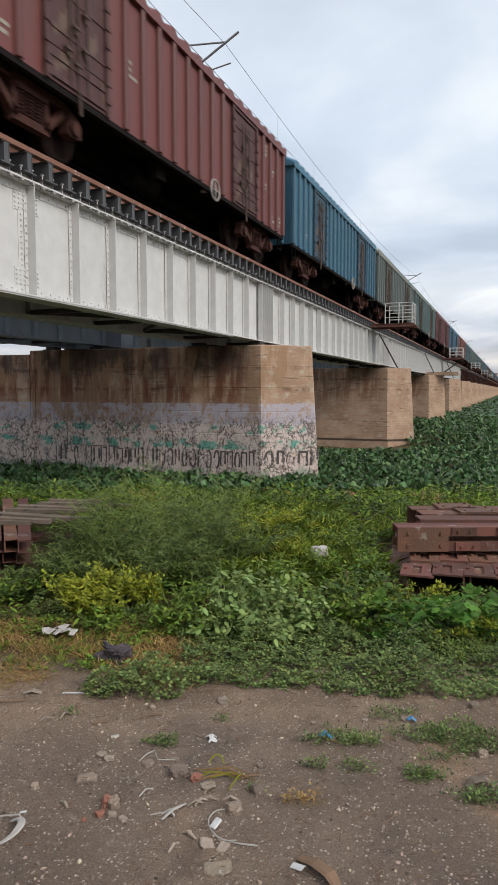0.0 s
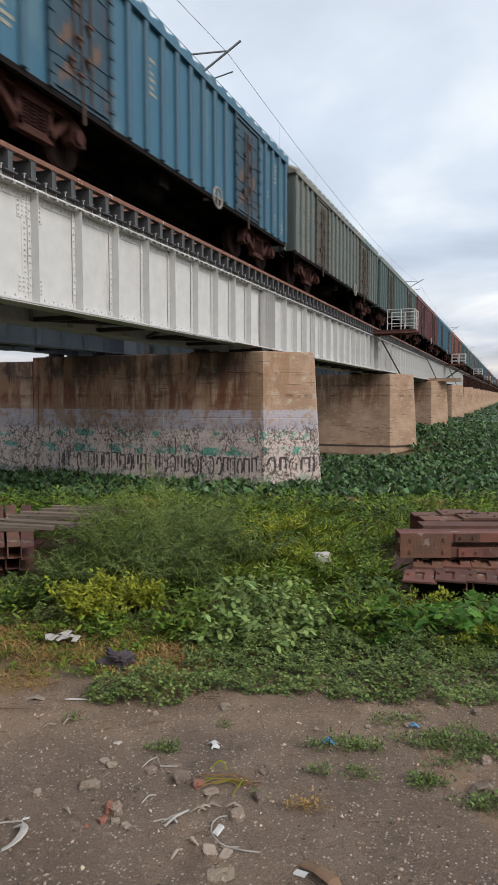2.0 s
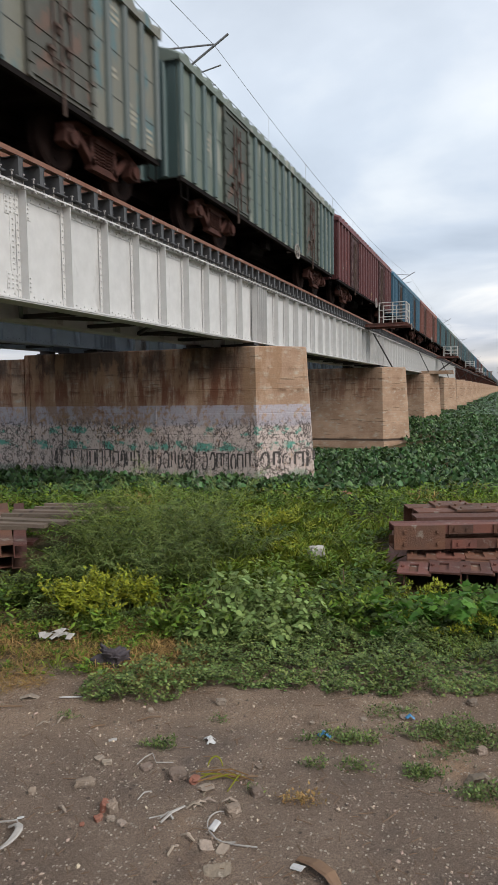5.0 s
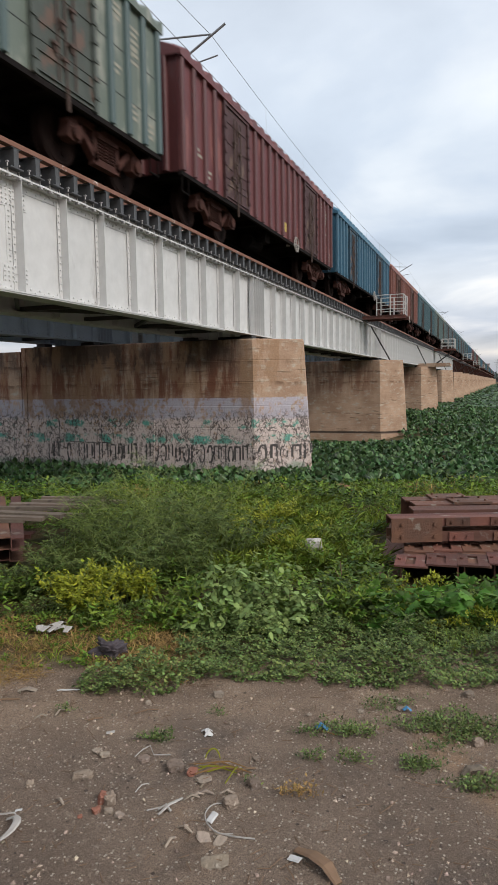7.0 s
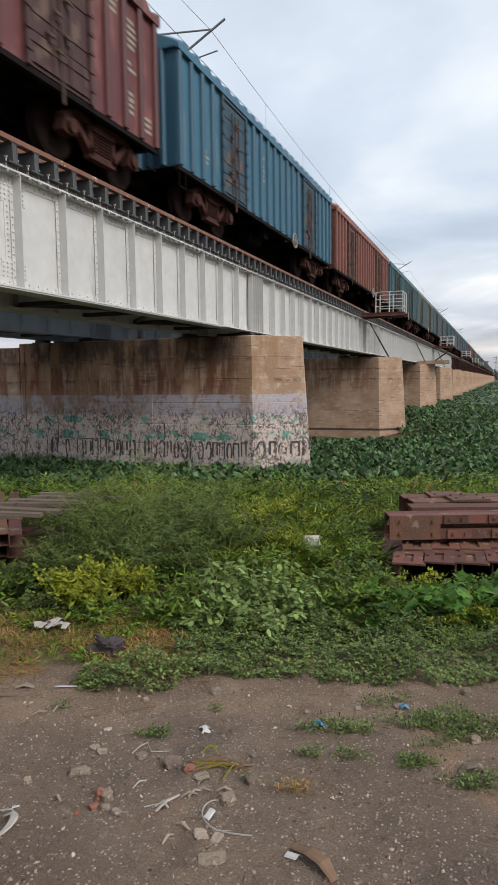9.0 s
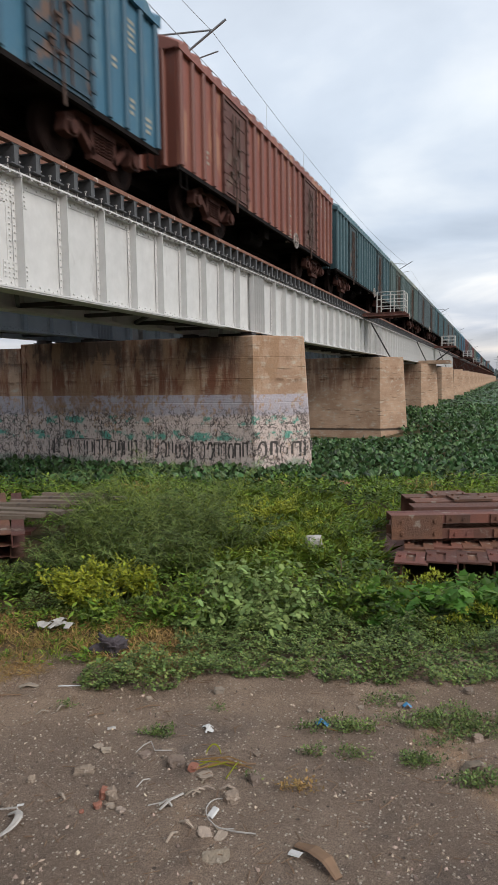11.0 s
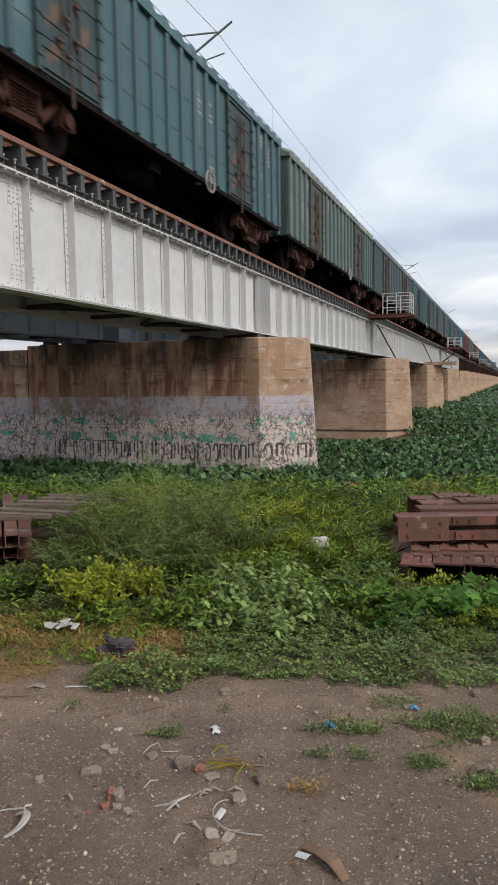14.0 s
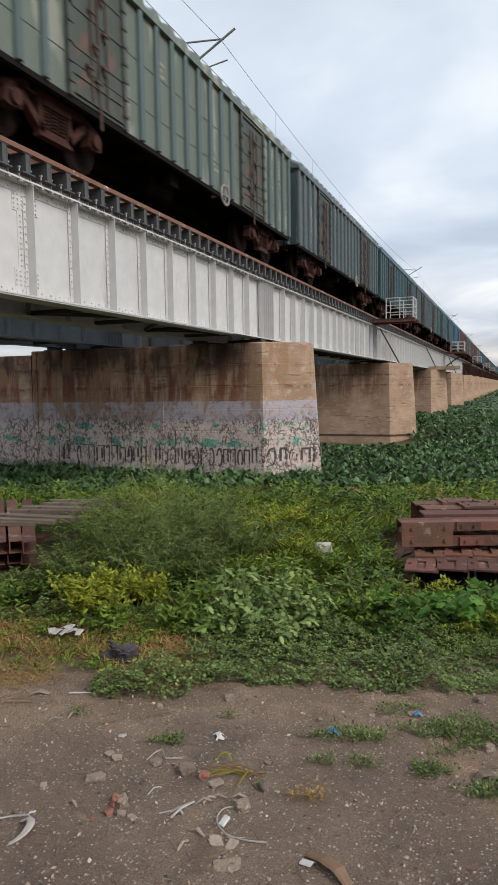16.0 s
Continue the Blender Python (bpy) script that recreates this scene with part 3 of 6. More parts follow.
def bracing(y, x, mat):
    """Lateral and cross bracing between the two girders of a span."""
    root = thing("girder_bracing", "dark angle-iron bracing between two plate girders", "bracing", "girder bracing", at=Matrix.Translation((x, y, 0)))
    bm = bm_new()
    box(bm, -0.93, -0.045, 0, 0.93, 0.045, 0.012)
    box(bm, -0.93, -0.045, 0.012, 0.93, -0.033, 0.09)
    strut = mesh_of("strut", bm, mat)
    bm = bm_new()
    k = math.hypot(1.86, 2.28)
    box(bm, -k / 2, -0.04, 0, k / 2, 0.04, 0.012)
    box(bm, -k / 2, -0.04, 0.012, k / 2, -0.028, 0.08)
    diag = mesh_of("diagonal", bm, mat)
    for i in range(-4, 5):
        for z in (GIRDER_LOW + 0.05, GIRDER_TOP - 0.2):
            o = part("strut", strut, None, root)
            o.location = (0, i * 2.28, z)
        if i < 4:
            o = part("diagonal", diag, None, root)
            o.matrix_basis = pose(0, (i + 0.5) * 2.28, GIRDER_LOW + 0.07, 0, 0, math.degrees(math.atan2(2.28, 1.86)) * (1 if i % 2 else -1))
        o = part("cross_frame", strut, None, root)
        o.matrix_basis = pose(0, i * 2.28, (GIRDER_LOW + GIRDER_TOP) / 2, 0, 38, 0)


NEAR_G, SHADE_G = girder_pieces(WHITE), girder_pieces(SHADED_GREY)
for i in range(-1, 30):
    yc = PIER_0 + (i - 0.5) * SPAN
    for dx in (0.95, -0.95):
        if i < 4:
            girder(yc, TRACK + dx, NEAR_G, "silver-painted riveted steel plate girder resting on two piers", dx > 0 and i > -1)
        else:
            far_girder(yc, TRACK + dx, BOGIE if i > 4 else WHITE, "distant steel plate girder between piers")
        if i < 3:
            girder(yc, TRACK_B + dx, SHADE_G, "grey riveted plate girder of the second track, shade in its colour", dx > 0 and i in (0, 1))
    if i < 3:
        bracing(yc, TRACK, DARK_STEEL)
        bracing(yc, TRACK_B, DARK_STEEL)


# ---- track ----
SLEEPER = material("sleeper_grey", (0.085, 0.088, 0.094), 0.6, 0.0, (0.05, 0.05, 0.052), 6, 0.6, (0.12, 0.075, 0.055), 9, 0.64, 0.15, 60)
PACKING = material("packing_grey", (0.46, 0.455, 0.45), 0.6, 0.3, (0.22, 0.2, 0.19), 8, 0.6, (0.2, 0.1, 0.06), 14, 0.62, 0.1)


def build_track():
    for cx in (TRACK, TRACK_B):
        for s in (-1, 1):
            bm = bm_new()
            c = s * 0.875
            prism(bm, [(c - 0.075, 0), (c + 0.075, 0), (c + 0.07, 0.02), (c + 0.012, 0.035), (c + 0.012, 0.125), (c + 0.034, 0.135), (c + 0.034, 0.165),
                       (c - 0.034, 0.165), (c - 0.034, 0.135), (c - 0.012, 0.125), (c - 0.012, 0.035), (c - 0.07, 0.02)], "y", -40, 640)
            o = tagged(new("rail", mesh_of("rail", bm, RAIL_STEEL)), "worn running rail with a rusty foot on steel sleepers", "rail", "rails")
            o.location = (cx, 0, RAIL - 0.165)
    zs = GIRDER_TOP + 0.065
    for s in (-1, 1):
        bm = bm_new()
        box(bm, s * 1.09, -40, 0, s * 1.21, 640, 0.012)
        box(bm, s * 1.198, -40, 0.012, s * 1.21, 640, 0.075)
        o = tagged(new("guard_angle", mesh_of("guard_angle", bm, RAIL_STEEL)), "rust-brown steel angle with scuffed paint along the sleeper ends", "guard angle", "guard angles")
        o.location = (TRACK, 0, zs + 0.312)
    bm = bm_new()
    L = 1.2
    box(bm, -L - 0.015, -0.14, 0, L + 0.015, 0.14, 0.018)
    box(bm, -L, -0.10, 0.296, L, 0.10, 0.31)
    box(bm, -L, -0.055, 0.014, L, -0.042, 0.296)
    box(bm, -L, 0.042, 0.014, L, 0.055, 0.296)
    for s in (-1, 1):
        box(bm, s * (L - 0.02), -0.042, 0.014, s * (L - 0.006), 0.042, 0.296)
    beam = mesh_of("beam", bm, SLEEPER)
    bm = bm_new()
    box(bm, -0.15, -0.13, -0.047, 0.15, 0.13, 0)
    plate = mesh_of("packing_plate", bm, PACKING)
    bm = bm_new()
    tube(bm, (1.13, 0, -0.12), (1.13, 0, 0.10), 0.013, 6)
    box(bm, 1.10, -0.025, -0.13, 1.165, 0.025, -0.095)
    box(bm, 1.11, -0.02, 0.08, 1.15, 0.02, 0.10)
    hook = mesh_of("hook_bolt", bm, PACKING)
    for i in range(112):
        root = thing("steel_sleeper", "dark built-up steel sleeper hook-bolted across the girders", "sleeper", "bridge sleepers", at=Matrix.Translation((TRACK, -2 + i * 0.5, zs)))
        part("beam", beam, None, root)
        for s in (-0.95, 0.95):
            part("packing_plate", plate, None, root).location = (s, 0, 0)
        if i > 12:
            for e in (-0.125, 0.125):
                part("hook_bolt", hook, None, root).location = (0, e, 0)
    bm = bm_new()
    for i in range(300):
        y = 54 + i * 0.5
        box(bm, TRACK - L, y - 0.1, zs - 0.05, TRACK + L, y + 0.1, zs + 0.31)
    for i in range(200):
        y = -20 + i * 0.6
        box(bm, TRACK_B - L, y - 0.12, zs - 0.05, TRACK_B + L, y + 0.12, zs + 0.31)
    tagged(new("far_sleepers", mesh_of("far_sleepers", bm, DARK_STEEL)), "dark steel sleepers receding along the bridge", "sleepers", kind="stuff")


build_track()


# ---- refuge platforms and braces ----
RAILING = material("white_railing_paint", (0.62, 0.62, 0.60), 0.6, 0.1, (0.4, 0.38, 0.36), 5, 0.6, (0.2, 0.1, 0.07), 9, 0.65, 0.1)


def refuge(y, label, propped):
    root = thing("refuge_platform", label, "platform", "refuge platforms", at=Matrix.Translation((0, y, 4.98)))
    bm = bm_new()
    box(bm, -6.9, -0.7, 0, -4.75, 0.7, 0.04)
    part("deck", bm, RUST, root)
    for e in (-0.62, 0.62):
        bm = bm_new()
        box(bm, -9.0, e - 0.05, -0.14, -4.7, e + 0.05, 0)
        part("beam", bm, RUST, root)
        if propped and e > 0:
            bm = bm_new()
            tube(bm, (-4.95, e, -0.1), (-6.95, e, -1.6), 0.08, 6)
            part("strut", bm, DARK_STEEL, root)
    posts = [(-6.2, -0.66), (-5.5, -0.66), (-4.82, -0.66), (-4.82, 0), (-4.82, 0.66), (-5.5, 0.66), (-6.2, 0.66)]
    for px, py in posts:
        bm = bm_new()
        tube(bm, (px, py, 0.04), (px, py, 1.1), 0.03, 6)
        part("post", bm, RAILING, root)
    for z in (0.35, 0.7, 1.08):
        bm = bm_new()
        for a, c in ((posts[0], posts[2]), (posts[2], posts[4]), (posts[4], posts[6])):
            tube(bm, (*a, z), (*c, z), 0.025, 6)
        part("rail_bar", bm, RAILING, root)


for i, y in enumerate((36.1, 75.5, 118, 161, 204)):
    refuge(y, "rust-brown refuge platform with white pipe railings beside the track", i > 0)
for i in range(1, 8):
    yp = PIER_0 + i * SPAN
    bm = bm_new()
    tube(bm, (-6.9, -3.2, GIRDER_TOP - 0.1), (-6.3, -0.3, PIER_TOP), 0.045, 6)
    o = tagged(new("brace_pipe", mesh_of("brace_pipe", bm, DARK_STEEL)), "thin dark pipe propped between a girder and a pier head", "pipe", "brace pipes")
    o.location = (0, yp, 0)


# ---- overhead line ----
def mast(y, label):
    root = thing("overhead_mast", label, "mast", "overhead line masts", at=Matrix.Translation((-10.85, y, PIER_TOP)))
    top = RAIL + 7.0 - PIER_TOP
    bm = bm_new()
    for e in (-0.12, 0.12):
        box(bm, -0.1, e - 0.03, 0, 0.1, e + 0.03, top)
    for k in range(int(top / 0.45)):
        z = 0.3 + k * 0.45
        box(bm, -0.1, -0.09, z, -0.09, 0.09, z + 0.06)
        box(bm, 0.09, -0.09, z, 0.10, 0.09, z + 0.06)
    part("post", bm, ROPE, root)
    r = RAIL - PIER_TOP
    bm = bm_new()
    tube(bm, (0, 0, r + 6.7), (2.75, 0, r + 6.42), 0.028, 8)
    part("stay_tube", bm, ROPE, root)
    bm = bm_new()
    tube(bm, (0.1, 0, r + 4.95), (3.2, 0, r + 6.63), 0.035, 8)
    part("bracket_tube", bm, ROPE, root)
    bm = bm_new()
    tube(bm, (1.2, 0, r + 5.55), (2.95, 0, r + 5.8), 0.022, 8)
    tube(bm, (1.9, 0, r + 5.45), (1.9, 0, r + 5.8), 0.015, 6)
    tube(bm, (1.7, 0.0, r + 5.5), (2.77, 0.0, r + 5.27), 0.018, 8)
    part("register_arm", bm, ROPE, root)
    bm = bm_new()
    for k in range(5):
        tube(bm, (0.2 + 0.07 * k, 0, r + 5.02 + 0.038 * k), (0.24 + 0.07 * k, 0, r + 5.04 + 0.038 * k), 0.075, 10, 0.04)
    part("insulator", bm, BOGIE, root)


for i in range(-1, 7):
    mast(PIER_0 - 0.65 + 2 * i * SPAN, "galvanised overhead line mast with a cantilever bracket")


def wires():
    root = thing("overhead_line", "thin overhead contact and catenary wires with droppers above the track", "wires")
    for name, z, sag, r in (("contact_wire", RAIL + 5.25, 0.0, 0.009), ("catenary_wire", RAIL + 6.37, 0.7, 0.008)):
        bm = bm_new()
        for k in range(-1, 6):
            pts = [(TRACK + 0.02, PIER_0 - 0.65 + (2 * k + j / 6) * SPAN, z - sag * 4 * (j / 12) * (1 - j / 12)) for j in range(13)]
            for a, c in zip(pts, pts[1:]):
                tube(bm, a, c, r, 5)
        part(name, bm, ROPE, root)
    for k in range(-1, 3):
        for j in range(1, 9):
            u = j / 9
            y = PIER_0 - 0.65 + (2 * k + 2 * u) * SPAN
            bm = bm_new()
            tube(bm, (TRACK + 0.02, y, RAIL + 5.25), (TRACK + 0.02, y, RAIL + 6.37 - 0.7 * 4 * u * (1 - u)), 0.005, 4)
            part("dropper", bm, ROPE, root)


wires()


# ---- train ----
WAGON, PITCH = 13.52, 14.45
MARK = material("stencil_white", (0.36, 0.345, 0.28), 0.8, 0, (0.20, 0.19, 0.16), 12, 0.8, bump=0.05)
YELLOW = material("stencil_yellow", (0.50, 0.36, 0.08), 0.8, 0, (0.35, 0.25, 0.08), 12, 0.8, bump=0.05)
HOOK = material("pale_brake_wheel", (0.38, 0.36, 0.33), 0.6, 0.2, (0.25, 0.2, 0.18), 8, 0.6, bump=0.1)
SILL, EAVE = 0.86, 3.30
DOORS = ((2.4, 4.0), (9.55, 11.15))


def bar(bm, a, c, h, x0, x1):
    """A straight bar from a to c in the y, z plane, h deep, between x0 and x1."""
    d = Vector((c[0] - a[0], c[1] - a[1])).normalized() * h / 2
    n = (-d[1], d[0])
    pts = [(a[0] + n[0], a[1] + n[1]), (c[0] + n[0], c[1] + n[1]), (c[0] - n[0], c[1] - n[1]), (a[0] - n[0], a[1] - n[1])]
    prism(bm, pts, "x", x0, x1)


def wagon_pieces():
    p = {}
    bm = bm_new()
    prism(bm, [(0, 0.075), (0, -0.075), (0.06, -0.06), (0.085, -0.035), (0.085, 0.035), (0.06, 0.06)], "z", SILL + 0.02, EAVE - 0.02)
    p["rib"] = bm
    bm = bm_new()
    w = 1.6
    box(bm, 0, 0, 0, 0.025, w / 2 - 0.02, EAVE - SILL - 0.72)
    for z in (0.25, 0.85, 1.35):
        box(bm, 0.025, 0.03, z, 0.04, w / 2 - 0.05, z + 0.05)
    p["door_leaf"] = bm
    bm = bm_new()
    box(bm, 0, 0, 0, 0.03, w - 0.04, 0.52)
    box(bm, 0.03, 0.05, 0.06, 0.06, w - 0.09, 0.12)
    box(bm, 0.03, 0.05, 0.36, 0.05, w - 0.09, 0.42)
    p["door_flap"] = bm
    bm = bm_new()
    for y in (0.58, 0.78, 1.02):
        tube(bm, (0.07, y, 0.10), (0.07, y, 2.1), 0.018, 6)
    for y, z in ((0.5, 0.6), (0.7, 1.0), (0.95, 0.75), (0.6, 1.5), (0.98, 1.3), (0.74, 0.45), (0.9, 1.85)):
        box(bm, 0.04, y - 0.07, z, 0.10, y + 0.09, z + 0.05)
        box(bm, 0.05, y - 0.02, z - 0.10, 0.085, y + 0.03, z + 0.02)
    tube(bm, (0.07, 0.8, -0.28), (0.07, 0.78, 0.1), 0.028, 6)
    p["lock_gear"] = bm
    bm = bm_new()
    for s in (0, 1):
        box(bm, 0, s * 1.6 - 0.05, 0, 0.075, s * 1.6 + 0.05, EAVE - SILL)
    box(bm, 0, -0.05, EAVE - SILL - 0.16, 0.06, 1.65, EAVE - SILL)
    for k in range(7):
        for s in (0, 1):
            box(bm, 0.06, s * 1.6 - 0.07, 0.2 + k * 0.3, 0.095, s * 1.6 + 0.07, 0.26 + k * 0.3)
    p["door_frame"] = bm
    return p


def roof_mesh(paint):
    bm = bm_new()
    n, xs, rows = 182, 12, []
    for j in range(n + 1):
        y = -0.08 + (WAGON + 0.16) * j / n
        ph = (y / 0.605) % 1.0
        bulge = 0.14 * max(0.0, math.sin(math.pi * (ph - 0.18) / 0.64)) ** 0.6 if 0.18 < ph < 0.82 else 0.0
        row = []
        for i in range(xs + 1):
            x = -1.63 + 3.26 * i / xs
            k = abs(x) / 1.63
            z = EAVE + 0.03 + 0.40 * (1 - k ** 2.4) + bulge
            row.append(bm.verts.new((x, y, z)))
        rows.append(row)
    for a, c in zip(rows, rows[1:]):
        for i in range(xs):
            bm.faces.new((a[i], a[i + 1], c[i + 1], c[i]))
    for row in (rows[0], rows[-1]):
        low = [bm.verts.new((v.co.x, v.co.y, EAVE - 0.05)) for v in row]
        for i in range(xs):
            bm.faces.new((row[i], row[i + 1], low[i + 1], low[i]))
    for i in (0, xs):
        low = [bm.verts.new((row[i].co.x, row[i].co.y, EAVE - 0.05)) for row in rows]
        for j in range(n):
            bm.faces.new((rows[j][i], rows[j + 1][i], low[j + 1], low[j]))
    for s in (-1, 1):
        box(bm, s * 1.56, -0.06, EAVE - 0.08, s * 1.635, WAGON + 0.06, EAVE + 0.02)
    return mesh_of("roof", bm, paint)


def bogie_pieces():
    p = {}
    bm = bm_new()
    x0, x1 = 1.14, 1.28
    bar(bm, (-0.75, 0.80), (0.75, 0.80), 0.13, x0, x1)
    bar(bm, (-0.75, 0.80), (-1.18, 0.62), 0.14, x0, x1)
    bar(bm, (0.75, 0.80), (1.18, 0.62), 0.14, x0, x1)
    bar(bm, (-0.86, 0.74), (-0.30, 0.26), 0.12, x0, x1)
    bar(bm, (0.86, 0.74), (0.30, 0.26), 0.12, x0, x1)
    bar(bm, (-0.40, 0.24), (0.40, 0.24), 0.12, x0, x1)
    for s in (-1, 1):
        bar(bm, (s * 0.36, 0.26), (s * 0.36, 0.78), 0.10, x0, x1)
        prism(bm, [(s * 0.84, 0.40), (s * 0.86, 0.66), (s * 0.95, 0.72), (s * 1.05, 0.72), (s * 1.16, 0.66), (s * 1.22, 0.40), (s * 1.12, 0.36), (s * 0.92, 0.36)], "x", x0 - 0.02, x1 + 0.03)
        tube(bm, (x1, s * 1.0, 0.5), (x1 + 0.10, s * 1.0, 0.5), 0.12, 12)
    p["side_frame"] = bm
    bm = bm_new()
    for k in range(3):
        y = -0.2 + 0.2 * k
        for z in range(6):
            torus(bm, (1.22, y, 0.34 + z * 0.055), (0, 0, 1), 0.075, 0.018, 10, 4)
    box(bm, 1.12, -0.33, 0.64, 1.32, 0.33, 0.72)
    p["spring_nest"] = bm
    bm = bm_new()
    box(bm, -1.14, -0.2, 0.5, 1.14, 0.2, 0.78)
    tube(bm, (0, 0, 0.78), (0, 0, 0.9), 0.2, 12)
    p["bolster"] = bm
    bm = bm_new()
    for s in (-1, 1):
        tube(bm, (s * 0.81, 0, 0), (s * 0.835, 0, 0), 0.525, 28)
        tube(bm, (s * 0.835, 0, 0), (s * 0.965, 0, 0), 0.5, 28, 0.49)
        tube(bm, (s * 0.965, 0, 0), (s * 0.99, 0, 0), 0.15, 12)
        torus(bm, (s * 0.965, 0, 0), (1, 0, 0), 0.44, 0.02, 24, 4)
        for k in range(4):
            a = k * math.pi / 2
            tube(bm, (s * 0.96, 0.28 * math.cos(a), 0.28 * math.sin(a)), (s * 0.972, 0.28 * math.cos(a), 0.28 * math.sin(a)), 0.05, 8)
    tube(bm, (-1.18, 0, 0), (1.18, 0, 0), 0.085, 10)
    p["wheelset"] = bm
    bm = bm_new()
    for e in (-1, 1):
        box(bm, 0.72, e * 0.46 - 0.04, 0.4, 0.9, e * 0.46 + 0.04, 0.62)
        box(bm, -0.9, e * 0.46 - 0.04, 0.4, -0.72, e * 0.46 + 0.04, 0.62)
    box(bm, -0.9, -0.42, 0.42, 0.9, -0.34, 0.5)
    box(bm, -0.9, 0.34, 0.42, 0.9, 0.42, 0.5)
    p["brake_gear"] = bm
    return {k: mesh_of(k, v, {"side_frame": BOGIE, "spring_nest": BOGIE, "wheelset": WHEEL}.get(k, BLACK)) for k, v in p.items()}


BOGIE_M = bogie_pieces()


def bogie_under(root, y):
    bogie = part("bogie", BOGIE_M["bolster"], None, root, "rusty brown two-axle bogie")
    bogie.location = (0, y, 0)
    for s in (0, 180):
        o = part("side_frame", BOGIE_M["side_frame"], None, bogie)
        o.matrix_basis = pose(0, 0, 0, 0, 0, s)
        o = part("spring_nest", BOGIE_M["spring_nest"], None, bogie)
        o.matrix_basis = pose(0, 0, 0, 0, 0, s)
    part("brake_gear", BOGIE_M["brake_gear"], None, bogie)
    for w in (-1, 1):
        o = part("wheelset", BOGIE_M["wheelset"], None, bogie)
        o.location = (0, w, 0.5)


UNDER = {}


def underframe_parts(root):
    if not UNDER:
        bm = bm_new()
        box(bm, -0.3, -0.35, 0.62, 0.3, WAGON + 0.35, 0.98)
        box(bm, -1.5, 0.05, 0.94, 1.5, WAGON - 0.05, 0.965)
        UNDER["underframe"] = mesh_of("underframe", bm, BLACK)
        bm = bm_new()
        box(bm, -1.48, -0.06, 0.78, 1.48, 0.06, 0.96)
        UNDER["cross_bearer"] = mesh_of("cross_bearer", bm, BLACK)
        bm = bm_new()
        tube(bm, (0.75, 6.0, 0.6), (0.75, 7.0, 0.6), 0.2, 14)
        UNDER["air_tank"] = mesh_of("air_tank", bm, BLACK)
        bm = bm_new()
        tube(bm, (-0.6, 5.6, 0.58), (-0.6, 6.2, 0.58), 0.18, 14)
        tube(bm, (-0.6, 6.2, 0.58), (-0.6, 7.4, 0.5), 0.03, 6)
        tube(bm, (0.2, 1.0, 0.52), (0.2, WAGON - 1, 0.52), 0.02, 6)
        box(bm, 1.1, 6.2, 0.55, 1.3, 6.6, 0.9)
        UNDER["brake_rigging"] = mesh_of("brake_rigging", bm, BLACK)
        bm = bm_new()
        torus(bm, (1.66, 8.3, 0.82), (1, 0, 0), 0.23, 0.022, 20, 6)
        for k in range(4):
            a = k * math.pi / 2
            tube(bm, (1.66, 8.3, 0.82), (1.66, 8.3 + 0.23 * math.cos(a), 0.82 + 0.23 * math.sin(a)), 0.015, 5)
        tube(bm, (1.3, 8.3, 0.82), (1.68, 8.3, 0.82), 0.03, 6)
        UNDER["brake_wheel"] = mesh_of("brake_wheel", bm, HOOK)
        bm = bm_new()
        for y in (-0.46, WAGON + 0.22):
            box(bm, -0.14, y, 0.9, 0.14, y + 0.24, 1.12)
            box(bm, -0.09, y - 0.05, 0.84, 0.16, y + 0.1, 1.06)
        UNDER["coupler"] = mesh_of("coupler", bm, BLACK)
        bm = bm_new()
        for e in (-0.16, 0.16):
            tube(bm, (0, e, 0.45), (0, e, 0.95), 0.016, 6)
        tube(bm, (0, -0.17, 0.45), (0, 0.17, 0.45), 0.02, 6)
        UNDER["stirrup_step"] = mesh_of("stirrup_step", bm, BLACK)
    for k in ("underframe", "air_tank", "brake_rigging", "brake_wheel", "coupler"):
        part(k, UNDER[k], None, root)
    for y in (0.25, WAGON - 0.25):
        for s in (-1.52, 1.52):
            part("stirrup_step", UNDER["stirrup_step"], None, root).location = (s, y, 0)
    for k in range(9):
        part("cross_bearer", UNDER["cross_bearer"], None, root).location = (0, 0.25 + k * (WAGON - 0.5) / 8, 0)


